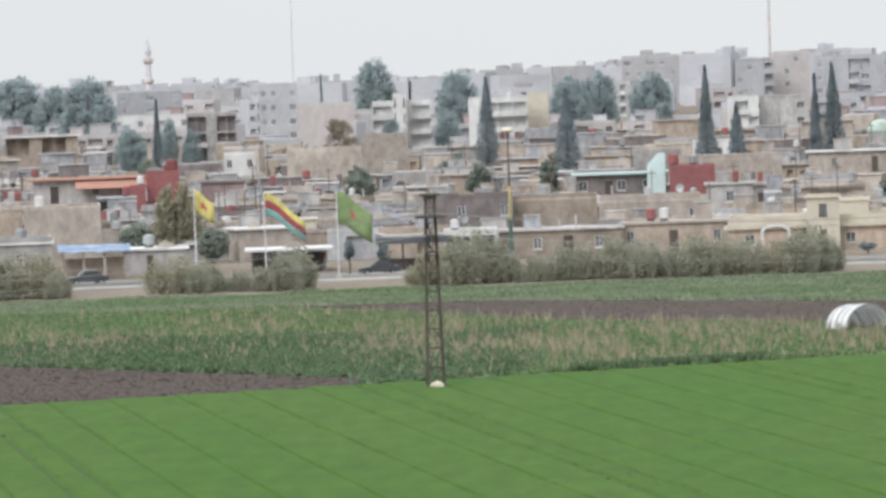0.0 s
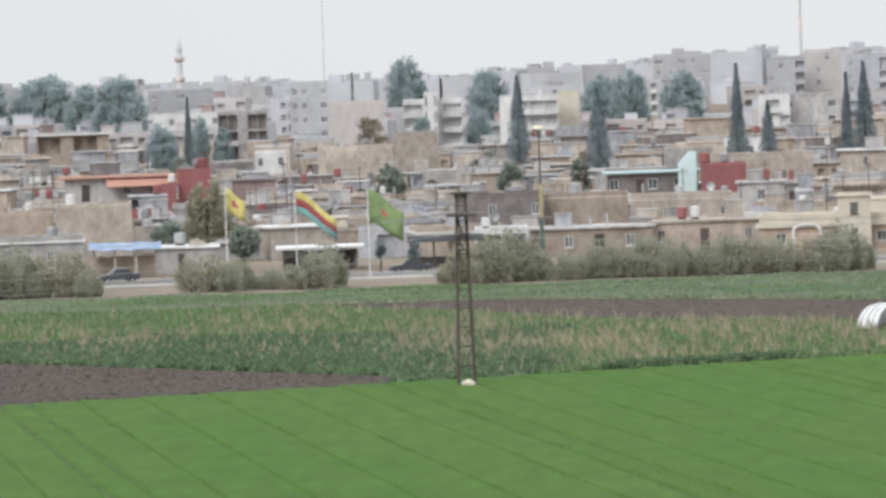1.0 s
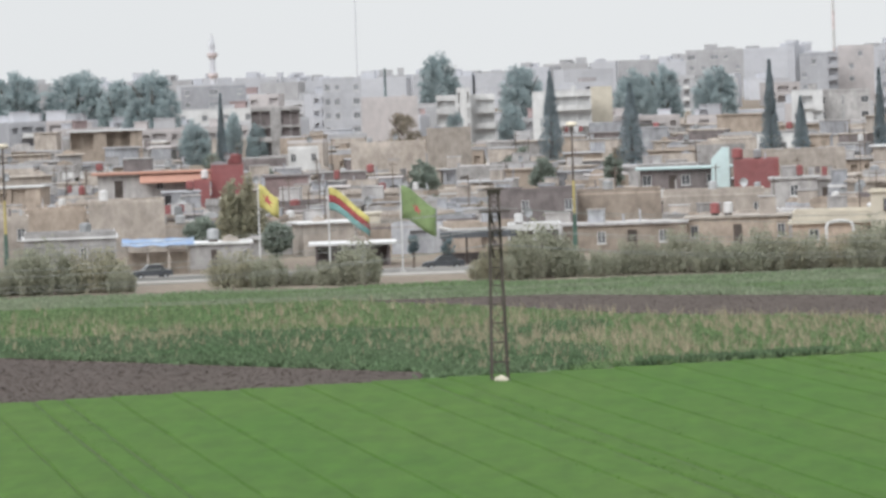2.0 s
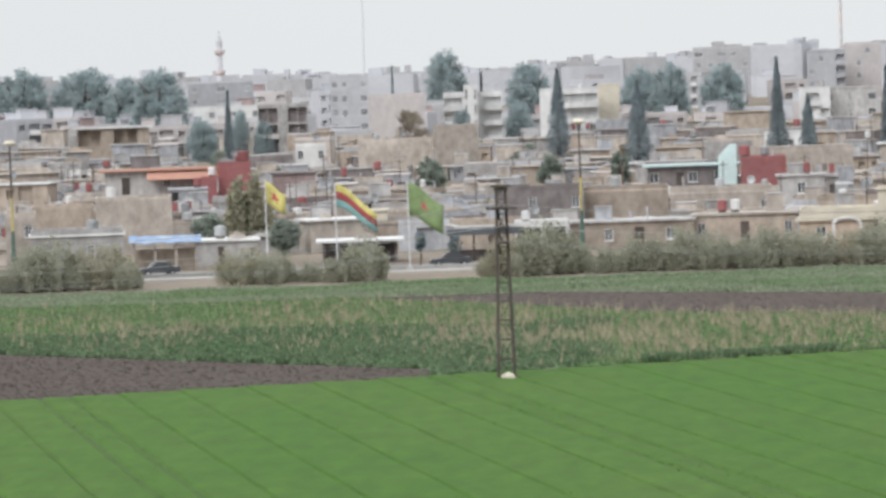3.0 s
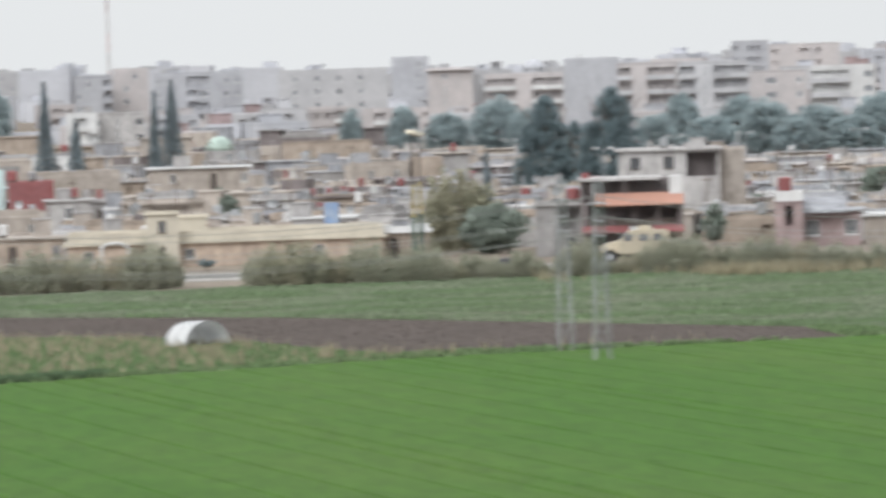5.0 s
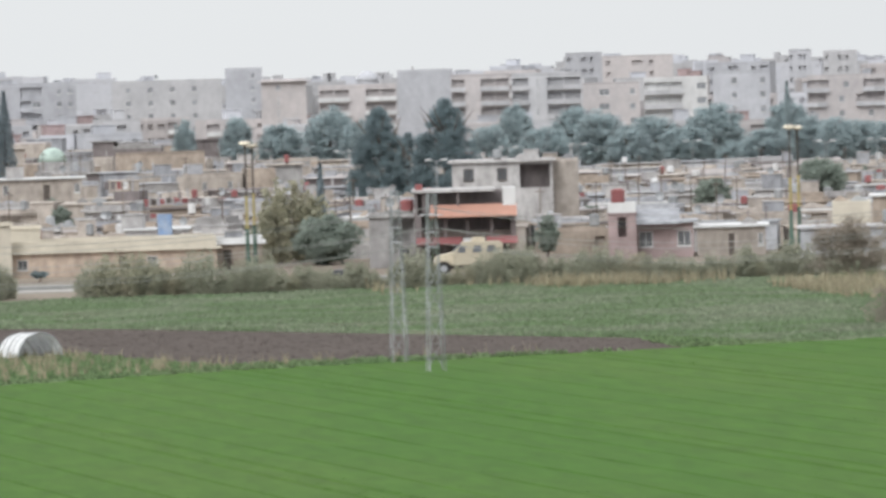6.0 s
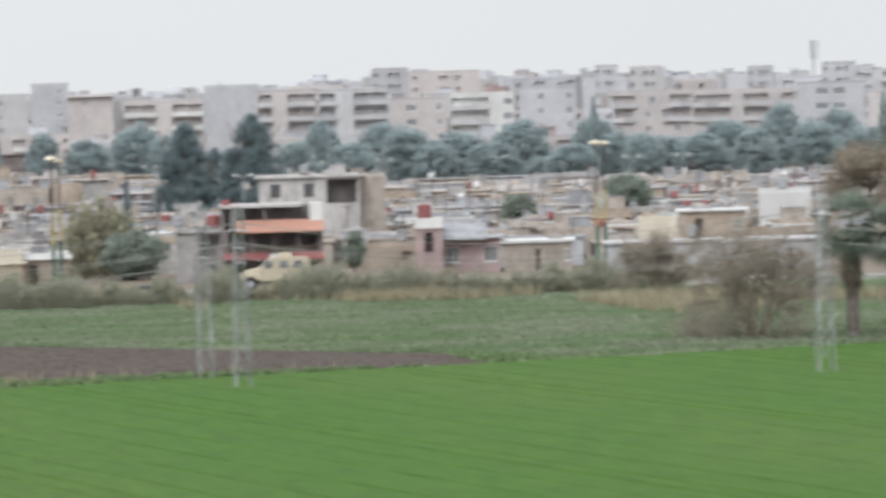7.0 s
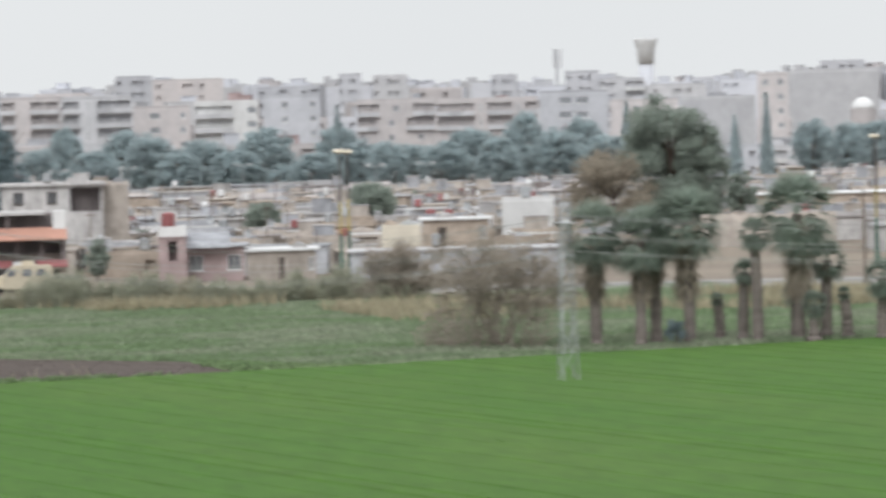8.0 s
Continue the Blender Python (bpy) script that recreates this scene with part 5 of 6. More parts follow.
for az, d, h in ((0.71, 517, 14.2), (7.09, 519, 13.8), (13.24, 530, 13.7), (13.33, 542, 13.5), (19.29, 540, 13.7), (-5.72, 516, 14.0), (7.17, 531, 13.4)):
    street_lamp(az, d, h)


def twin_lamp(az, d, h):
    ob = thing("twin_lamp", polar(az, d), "slim town street lamp with two white heads", "street lamp", "town lamps")
    open_view(az, d, 1.5, h * 0.6)
    part("pole", Solid().tube([(0, 0, 0), (0, 0, h)], [0.1, 0.06], 6), M["galv"], ob)
    part("arm", Solid().bar((-1.0, 0, h + 0.2), (0, 0, h), 0.05).bar((0, 0, h), (1.0, 0, h + 0.2), 0.05), M["galv"], ob)
    for x in (-1.1, 1.1):
        part("head", Solid().box(x - 0.45, x + 0.45, -0.2, 0.2, h + 0.14, h + 0.34), M["white"], ob)


for az, d, h in ((10.07, 780, 9.3), (13.65, 800, 8.6), (14.23, 830, 8.3), (12.15, 860, 8.5), (9.25, 690, 9.0), (10.85, 850, 8.6), (8.2, 850, 8.6), (16.2, 800, 8.5)):
    twin_lamp(az, d, h)


# ---- flags ----
def flag(az, d, h, kind, length, drop, label, sag):
    ob = thing("flagpole", polar(az, d, 0.1), label, "flag", "roadside flags")
    part("pole", Solid().tube([(0, 0, 0), (0, 0, h)], [0.09, 0.055], 8), M["white"], ob)
    part("footing", Solid().box(-0.35, 0.35, -0.35, 0.35, -0.05, 0.2), M["conc"], ob)

    def at(u, v, lift=0.0):
        """A place on the waving cloth: u along it, v down it."""
        y = 0.32 * math.sin(5.2 * u + 1.4 * v) * (0.25 + u) + lift
        return (0.09 + length * u * (1 - 0.10 * u), y, h - 0.15 - drop * v * (1 - 0.15 * u) - sag * length * (0.9 * u ** 1.3) + 0.14 * math.sin(6.5 * u + 0.6))

    def band(name, v0, v1, material):
        s, n = Solid(), 18
        for j in range(5):
            for i in range(n + 1):
                s.v.append(at(i / n, v0 + (v1 - v0) * j / 4))
        for j in range(4):
            for i in range(n):
                a = j * (n + 1) + i
                s.f.append((a, a + 1, a + n + 2, a + n + 1))
        q = part(name, s, M[material], ob, smooth=True)
        q.modifiers.new("thick", "SOLIDIFY").thickness = 0.012
        return q

    if kind == "tricolour":
        for i, m in enumerate(("fyellow", "fred", "fteal")):
            band(("yellow_stripe", "red_stripe", "turquoise_stripe")[i], i / 3, (i + 1) / 3, m)
    else:
        cloth = band("cloth", 0, 1, kind)
        for side in (-0.03, 0.03):
            s = Solid()
            s.v.append(at(0.42, 0.48, side))
            for k in range(10):
                r = (0.26 if k % 2 == 0 else 0.10) * (0.62 if kind == "fgreen" else 1.0)
                a = math.pi * k / 5
                s.v.append(at(0.42 + r * math.sin(a) * drop / length, 0.48 - r * math.cos(a), side))
            s.f = [(0, k + 1, (k + 1) % 10 + 1) for k in range(10)]
            part("star", s, M["fred"], cloth, "red five-pointed star")


flag(-2.86, 520, 9.2, "fyellow", 2.2, 2.4, "yellow flag with a red star on a white pole", 0.75)
flag(-2.07, 515, 8.8, "tricolour", 4.5, 2.3, "yellow, red and turquoise striped flag on a white pole", 0.8)
flag(-1.25, 511, 8.8, "fgreen", 3.8, 3.4, "green flag with a red star on a white pole", 0.75)


# ---- vehicles ----
def wheel(parent, x, y, r, w):
    q = part("wheel", Solid().tube([(x, y, r), (x, y + 0.02, r), (x, y + w - 0.02, r), (x, y + w, r)], [r * 0.9, r, r, r * 0.9], 16), M["tyre"], parent)
    part("rim", Solid().tube([(x, y - 0.02, r), (x, y + 0.05, r)], [r * 0.5, r * 0.5], 10), M["galv"], q)


def armoured_truck(az, d):
    ob = thing("armoured_truck", polar(az, d, 0.19, 3), "sand-coloured high armoured truck with roof turret", "truck")
    open_view(az, d, 7, 0.2)
    part("body", Solid().extrude([(-1.55, 1.0), (3.45, 1.0), (3.45, 3.05), (3.2, 3.3), (-0.55, 3.3), (-1.55, 2.35)], -1.2, 1.2), M["sand"], ob)
    part("bonnet", Solid().extrude([(-3.4, 1.05), (-1.56, 1.05), (-1.56, 2.3), (-3.1, 1.95), (-3.4, 1.75)], -1.0, 1.0), M["sand"], ob)
    part("bumper", Solid().box(-3.65, -3.4, -1.15, 1.15, 0.75, 1.15), M["sand"], ob)
    part("mudguard", Solid().extrude([(-3.4, 1.2), (-3.1, 1.55), (-2.1, 1.55), (-1.8, 1.2), (-2.0, 1.2), (-2.2, 1.4), (-3.0, 1.4), (-3.2, 1.2)], -1.25, -1.0), M["sand"], ob)
    part("chassis", Solid().box(-3.3, 3.3, -0.6, 0.6, 0.6, 1.0), M["rust"], ob)
    part("turret", Solid().extrude([(0.3, 3.3), (1.7, 3.3), (1.55, 3.75), (0.5, 3.75)], -0.7, 0.7), M["sand"], ob, "boxy sand-coloured roof turret")
    for x0, x1 in ((-1.15, -0.35), (0.35, 1.25), (1.75, 2.65)):
        part("window", Solid().extrude([(x0, 2.25), (x1, 2.25), (x1, 2.95), (x0 + 0.2, 2.95)], -1.23, -1.19), M["glass"], ob)
    part("windscreen", Solid().hexa([(-1.5, -1.05, 2.42), (-1.48, -1.05, 2.38), (-1.48, 1.05, 2.38), (-1.5, 1.05, 2.42), (-0.7, -1.05, 3.2), (-0.66, -1.05, 3.16), (-0.66, 1.05, 3.16), (-0.7, 1.05, 3.2)]), M["glass"], ob)
    part("headlight", Solid().tube([(-3.44, -0.8, 1.5), (-3.38, -0.8, 1.5)], [0.14, 0.14], 10), M["white"], ob)
    part("door_step", Solid().box(-1.3, 0.1, -1.4, -1.2, 0.7, 0.8), M["rust"], ob)
    for x in (-2.55, 2.2):
        wheel(ob, x, -1.2, 0.7, 0.4)
        wheel(ob, x, 0.8, 0.7, 0.4)


def saloon_car(az, d, z, turn, label, s=1.0):
    ob = thing("saloon_car", polar(az, d, z, turn), label, "car", "cars on the road")
    open_view(az, d, 5, 0.2)
    part("body", Solid().extrude([(-2.1, 0.35), (2.1, 0.35), (2.12, 0.75), (1.95, 0.92), (-1.3, 0.88), (-2.0, 0.78), (-2.12, 0.6)], -0.85, 0.85), M["carblack"], ob)
    part("cabin", Solid().extrude([(-1.0, 0.9), (1.5, 0.92), (0.95, 1.4), (-0.35, 1.42)], -0.72, 0.72), M["glass"], ob)
    part("roof", Solid().box(-0.35, 0.95, -0.7, 0.7, 1.42, 1.46), M["carblack"], ob)
    part("bumper", Solid().box(-2.2, -2.12, -0.8, 0.8, 0.35, 0.6), M["carblack"], ob)
    for x in (-1.3, 1.3):
        wheel(ob, x, -0.88, 0.32, 0.2)
        wheel(ob, x, 0.68, 0.32, 0.2)


armoured_truck(9.58, 509.5)
saloon_car(-4.10, 517, 0.06, 14, "dark saloon car standing on the road")
saloon_car(-0.79, 515, 0.06, 5, "dark saloon car on the road before the shops")
saloon_car(8.10, 497, 0.06, 0, "dark saloon car on the near lane")


# ---- plastic tunnel in the field ----
def tunnel(az, d):
    """A short vault of plastic sheet over hoops, open at the near end, drawn down at the far one."""
    ob = thing("plastic_tunnel", polar(az, d, 0.02, 36), "small white plastic-sheeted crop tunnel with an open end", "crop tunnel")
    n = 18

    def arch(y, k=1.0, hem=0.0):
        return [(2.0 * k * math.cos(hem + (math.pi - 2 * hem) * i / n), y, 2.05 * k * math.sin(hem + (math.pi - 2 * hem) * i / n) ** 0.85) for i in range(n + 1)]

    cuts = [0.0, 0.7, 1.4, 2.1, 2.7, 3.1, 3.35]
    size = [1.0, 1.0, 0.99, 0.98, 0.94, 0.82, 0.55]
    for j in range(6):
        s = Solid()
        hem = 0.13 if j == 0 else 0.02
        s.v = arch(cuts[j] + 0.01, size[j] - 0.012 * (j % 2), hem) + arch(cuts[j + 1], size[j + 1] - 0.012 * (j % 2), hem)
        s.f = [(i, i + 1, i + n + 2, i + n + 1) for i in range(n)]
        q = part("sheet", s, M["sheet"], ob, smooth=True)
        q.modifiers.new("thick", "SOLIDIFY").thickness = 0.03
        part("hoop", Solid().tube(arch(cuts[j], size[j] * 1.015), [0.035] * (n + 1), 5), M["galv"], ob)
    s = Solid()
    s.v = arch(3.36, 0.55)
    s.f = [tuple(range(n + 1))]
    part("end_sheet", s, M["sheet"], ob).modifiers.new("thick", "SOLIDIFY").thickness = 0.03


tunnel(4.71, 371)


# ---- towers on the skyline ----
# minaret, masts and water tower wear paled colours in place of distance haze
def minaret(az, d, h):
    ob = thing("minaret", polar(az, d), "slender pale stone minaret with two balconies", "minaret")
    part("shaft", Solid().tube([(0, 0, 0), (0, 0, h * 0.62), (0, 0, h * 0.621), (0, 0, h * 0.86)], [1.25, 1.15, 0.95, 0.9], 12), M["faint"], ob)
    for z in (0.62, 0.80):
        part("balcony", Solid().tube([(0, 0, h * z - 1.0), (0, 0, h * z), (0, 0, h * z + 0.9)], [1.1, 1.75, 1.75], 12), M["blush"], ob)
    part("cap", Solid().tube([(0, 0, h * 0.86), (0, 0, h * 0.89), (0, 0, h * 0.97), (0, 0, h)], [1.0, 1.05, 0.25, 0.05], 12), M["faint"], ob)


minaret(-3.32, 1700, 38.0)
ob = thing("radio_mast", polar(-1.69, 1900), "very tall thin grey radio mast", "radio mast")
part("shaft", Solid().tube([(0, 0, 0), (0, 0, 72)], [0.22, 0.16], 6), M["faint"], ob)
ob = thing("radio_mast", polar(3.70, 1700), "tall red and white banded radio mast", "radio mast")
for i in range(10):
    part("red_section" if i % 2 else "white_section", Solid().tube([(0, 0, 6.4 * i), (0, 0, 6.4 * i + 6.4)], [0.6 - 0.02 * i, 0.58 - 0.02 * i], 6), M["blush" if i % 2 else "white"], ob)
ob = thing("water_tower", polar(16.74, 1900), "pale concrete water tower with a funnel-shaped tank", "water tower")
part("shaft", Solid().tube([(0, 0, 0), (0, 0, 30)], [3.0, 2.7], 16), M["faint"], ob, smooth=True)
part("tank", Solid().tube([(0, 0, 29.5), (0, 0, 35), (0, 0, 37.0), (0, 0, 38.8), (0, 0, 39.3)], [2.8, 3.3, 4.0, 4.4, 4.3], 20), M["white"], ob, smooth=True)
ob = thing("phone_mast", polar(15.73, 1500), "pale lattice phone mast with panel antennas", "phone mast")
part("pole", Solid().tube([(0, 0, 0), (0, 0, 32.5)], [0.5, 0.3], 6), M["pale_grey"], ob)
for i in range(3):
    a = 2.1 * i
    part("antenna", Solid().bar((1.2 * math.cos(a), 1.2 * math.sin(a), 27), (1.3 * math.cos(a), 1.3 * math.sin(a), 32.5), 0.3), M["pale"], ob)
for az, d, r, z, m, lab in ((4.92, 955, 2.7, 7.2, "mint", "mint green mosque dome above flat roofs"), (19.17, 1080, 2.6, 14.3, "white", "white round dome above the trees")):
    ob = thing("dome", polar(az, d), lab, "dome")
    open_view(az, d, 6, z)
    part("drum", Solid().tube([(0, 0, 0), (0, 0, z)], [r * 1.05, r * 1.05], 16), M["pale_tan"], ob)
    part("shell", Solid().tube([(0, 0, z + r * math.sin(q)) for q in (0, 0.3, 0.6, 0.9, 1.2, 1.45)], [r * math.cos(q) for q in (0, 0.3, 0.6, 0.9, 1.2, 1.45)], 20), M[m], ob, smooth=True)
ob = thing("dome", polar(8.5, 1352), "small pale dome on a tower", "dome")
part("shell", Solid().tube([(0, 0, 21 + 3 * math.sin(q)) for q in (0, 0.4, 0.8, 1.2, 1.45)], [3 * math.cos(q) for q in (0, 0.4, 0.8, 1.2, 1.45)], 16), M["pale_grey"], ob, smooth=True)
part("drum", Solid().tube([(0, 0, 0), (0, 0, 21)], [3, 3], 16), M["pale_grey"], ob)
ob = thing("utility_pole", polar(19.15, 470), "dark wooden utility pole behind the palms", "utility pole")
part("pole", Solid().tube([(0, 0, 0), (0, 0, 9.6)], [0.16, 0.1], 8), M["bark"], ob)
part("cross_bar", Solid().box(-0.8, 0.8, -0.05, 0.05, 9.0, 9.12), M["bark"], ob)

# ---- hedge along the road ----
HEDGE = []
for k in range(6):
    made = make_bush(200 + k, (3.7, 3.2, 4.1, 3.5, 3.9, 2.9)[k], (5.2, 4.4, 5.6, 4.8, 5.0, 4.0)[k], "olive" if k != 3 else "leaf")
    HEDGE.append((made[0].mesh("stems", M["bark"]), made[1]))


def hedge_bush(x, y, k, s):
    ob = thing("roadside_bush", pose(x, y, 0, 0, 0, 60 * k), "feathery grey-green bush beside the road", "bush", "roadside bushes")
    ob.scale = (s, s, s)
    part("stem", HEDGE[k][0], None, ob)
    part("foliage", HEDGE[k][1], None, ob)


hr = random.Random(3)
x = -52.0
while x < 118:
    thin = -5 < x < 0.5
    if not (-36.5 < x < -28 or -13.5 < x < -4.8 or 0.5 < x < 2 or 37.5 < x < 42.5 or 52.0 < x < 53.0):
        y = 486 - 0.0006 * (x + 10) ** 2 - (4 if x > 45 else 0)
        hedge_bush(x, y + hr.uniform(-1.5, 1.5), 3 if thin else hr.randrange(6), hr.uniform(0.5, 1.15) * (1.42 if 2 < x < 38 or x < -35 else 1.2 if x < 58 else 1.0))
    x += hr.uniform(1.8, 3.3) * (1.0 if x < 58 else 0.7)

# ---- bare tree and palms ----
plant("bare_tree", make_bare(9, 11.0, 14.5), polar(15.02, 384), "wide grey leafless tree at the wheat's edge", "tree", crown="branchwork", bark="twig")
plant("bare_tree", make_bare(12, 7.0, 8.0), polar(13.95, 470), "grey leafless roadside tree", "tree", crown="branchwork", bark="twig")
for i, (az, d, h, w) in enumerate(((14.72, 385, 4.6, 5.6), (15.25, 383, 5.0, 6.0), (14.42, 388, 3.4, 5.0))):
    plant("twiggy_bush", make_bush(700 + i, h, w, "twig", 12), polar(az, d), "dense grey leafless bush under the bare tree", "bush", "leafless bushes", trunk="stem", crown="branchwork", bark="twig")
PALMS = ((16.10, 385, 8.6, 2.2, 1.7), (16.61, 384, 8.1, 2.1, 1.6), (16.78, 386, 8.5, 2.0, 1.5), (17.16, 385, 9.2, 2.5, 1.7), (17.50, 388, 3.2, 0.5, 0.3), (17.76, 386, 5.3, 0.9, 0.5),
         (17.93, 385, 8.2, 1.1, 0.3), (18.40, 386, 9.6, 2.7, 1.7), (18.70, 388, 6.0, 1.3, 0.8), (18.94, 388, 3.4, 0.5, 0.3), (18.36, 388, 3.6, 1.0, 0.3), (18.56, 384, 2.8, 0.9, 0.3), (19.33, 385, 4.6, 1.3, 0.8), (19.75, 386, 7.0, 2.0, 1.0))
for i, (az, d, h, c, sk) in enumerate(PALMS):
    make_palm("palm_tree", polar(az, d), h, c * 1.5, "tall fan palm with shaggy skirt" if h > 6 else "short young fan palm with sparse head", sk, 300 + i)
plant("shrub", make_round(91, 1.9, 1.9, "pine", 0.05, 30, 0.16, 300), polar(17.0, 383), "dark round shrub between palm trunks", "bush")

# ---- small things by the road houses ----
lump("roof_door", "blue sheet door of a roof shed", "door", 6.16, 556, 0, Solid().box(-0.7, 0.7, 0, 0.12, 0, 6.0).box(-0.8, 0.8, 0.12, 1.6, 0, 6.1), "blue")
s = Solid()
s.tube([(1.45 * math.cos(math.pi * i / 12), 0, 2.0 + 0.85 * math.sin(math.pi * i / 12) ** 0.6) for i in range(13)], [0.17] * 13, 6)
s.box(-1.6, -1.3, -0.2, 0.2, 0, 2.05).box(1.3, 1.6, -0.2, 0.2, 0, 2.05)
lump("gate_arch", "white rendered arch before the cream house", "arch", 3.70, 541, 0.0, s, "white")
for az, d, z, n, seed in ((6.3, 690, 5.0, 9, 1), (7.0, 705, 4.6, 7, 2), (5.7, 640, 4.2, 8, 3)):
    hr = random.Random(seed)
    ob = thing("rug_wall", polar(az, d), "yard wall hung with red and dark rugs", "rugs")
    part("wall", Solid().box(-n / 1.6, n / 1.6, 0, 0.3, 0, z), M["conc"], ob)
    for k in range(n):
        x = -n / 2 + k * 1.05
        part("rug", Solid().box(x, x + hr.uniform(0.6, 0.95), -0.05, -0.01, z - hr.uniform(0.5, 1.0), z).box(x, x + 0.6, -0.05, 0.32, z, z + 0.04), M[hr.choice(("red", "redtank", "brown", "rust", "brown", "white"))], ob)

# ---- the low houses that fill the quarter, and the far town ----
fr = random.Random(11)


def ceiling_for(az, half, d):
    """How tall a house may stand here and leave the camera's view of the landmarks open; 0 where one already stands."""
    best = 99.0
    for a0, a1, dist, low, dep in SIGHT:
        if az + half < a0 - 0.02 or az - half > a1 + 0.02:
            continue
        if dist - 11 < d < dist + dep + 1:
            return 0
        if d < dist:
            best = min(best, EYE - (EYE - low) * d / dist)
    return best


LOW = ("tan", "conc", "mud", "conc", "tan", "block", "mud", "tan", "conc", "tan", "block", "brown")
LABELS = {"tan": "low tan rendered house with a flat roof", "conc": "low weathered concrete house with a flat roof", "mud": "low mud-coloured house with a flat roof",
          "block": "low bare grey blockwork house", "cream": "low cream-painted flat-roofed house", "white": "low whitewashed flat-roofed house", "brown": "low dark brown flat-roofed house"}
MASS = {}


def mass_house(az, d, w, dep, h, word, wall, turn, par):
    """A house too far off to be picked out of its quarter."""
    s = Solid()
    bay = w / len(word)
    holes = [(-w / 2 + bay * (j + 0.25), -w / 2 + bay * (j + 0.75), 0.9 if c == "w" else 0.02, min(2.1, h - 0.3)) for j, c in enumerate(word) if c in "wod"]
    shell(s, w, dep, h, holes, blind=0.5, back=False)
    over = fr.choice((0.0, 0.15, 0.35, 0.5))
    cover = Solid().box(-w / 2 - over, w / 2 + over, -over, dep + over, h, h + 0.2)
    if par and not over:
        cover.box(-w / 2, w / 2, 0, 0.2, h + 0.2, h + 0.2 + par).box(w / 2 - 0.2, w / 2, 0.2, dep, h + 0.2, h + 0.2 + par)
    m = polar(az, d, hill(az, d) - 0.3, turn)
    for piece, key in ((s, wall), (cover, fr.choice(("pale", "tan", "conc", "pale_tan", wall, wall)))):
        big = MASS.setdefault(key, Solid())
        k = len(big.v)
        big.v += [tuple(m @ Vector(q)) for q in piece.v]
        big.f += [tuple(k + i for i in f) for f in piece.f]


d = 566.0
houses = []
while d < 1035:
    az = -7.0 + fr.uniform(0, 0.4)
    while az < 21:
        w = fr.uniform(3.5, 9.5)
        half = math.degrees(w / 2 / d)
        dd = d + fr.uniform(-7, 7)
        base = hill(az + half, dd) - 0.3
        top = ceiling_for(az + half, half, dd)
        h = fr.choice((2.7, 2.9, 3.1, 3.2, 3.4, 3.6, 3.9, 5.8 if d > 690 else 3.0) if az < 10.3 else (2.6, 2.8, 3.0, 3.1, 3.3, 3.3)) + (0.4 if d > 800 else 0)
        par = fr.choice((0.0, 0.2, 0.35, 0.6))
        h = min(h, top - base - par - 0.25)
        if h > 1.8:
            wall = fr.choice(LOW)
            n = max(2, int(w / 2.0))
            word = "".join(fr.choice("..w.o.dw") for _ in range(n))
            houses.append((az + half, dd, base + h + 0.2, w, top))
            if dd > 705:
                mass_house(az + half, dd, w, 7, h, word, wall, fr.uniform(-14, 14), par)
            else:
                building("house", LABELS[wall], az + half, dd, w, fr.uniform(6, 9), h, [word] if h < 4.5 else [word, "".join(fr.choice(".w.d") for _ in range(n))], wall, fr.uniform(-14, 14), parapet=par, panes=False, blind=0.5, slab=fr.choice((0, 0.2, 0.35, 0.5)), roof=fr.choice((None, None, "conc", "pale", "tan", "pale_tan", "white", "mud", "brown")), base=base)
                SIGHT.pop()
        az += 2 * half + math.degrees(fr.choice((0.3, 0.8, 1.5, 4.0)) / d)
    d += 15 + (d - 560) * 0.025

for wall, big in MASS.items():
    tagged(new("far_quarter", big.mesh("far_quarter", M[wall])), "crowded flat-roofed houses of the farther quarter", "houses", kind="stuff")

# yard walls between the houses
yard = Solid()
for i in range(260):
    az, d = fr.uniform(-6.5, 20.5), fr.uniform(565, 900)
    w, h = fr.uniform(3, 12), fr.uniform(1.5, 2.6)
    if ceiling_for(az, math.degrees(w / 2 / d), d) < hill(az, d) + h:
        continue
    m = polar(az, d, hill(az, d) - 0.1, fr.choice((0, 0, 90)) + fr.uniform(-15, 15))
    t = Solid().box(-w / 2, w / 2, 0, 0.25, 0, h)
    k = len(yard.v)
    yard.v += [tuple(m @ Vector(q)) for q in t.v]
    yard.f += [tuple(k + i for i in f) for f in t.f]
tagged(new("yard_walls", yard.mesh("yard_walls", M["conc"])), "weathered yard walls between the low houses", "walls", kind="stuff")

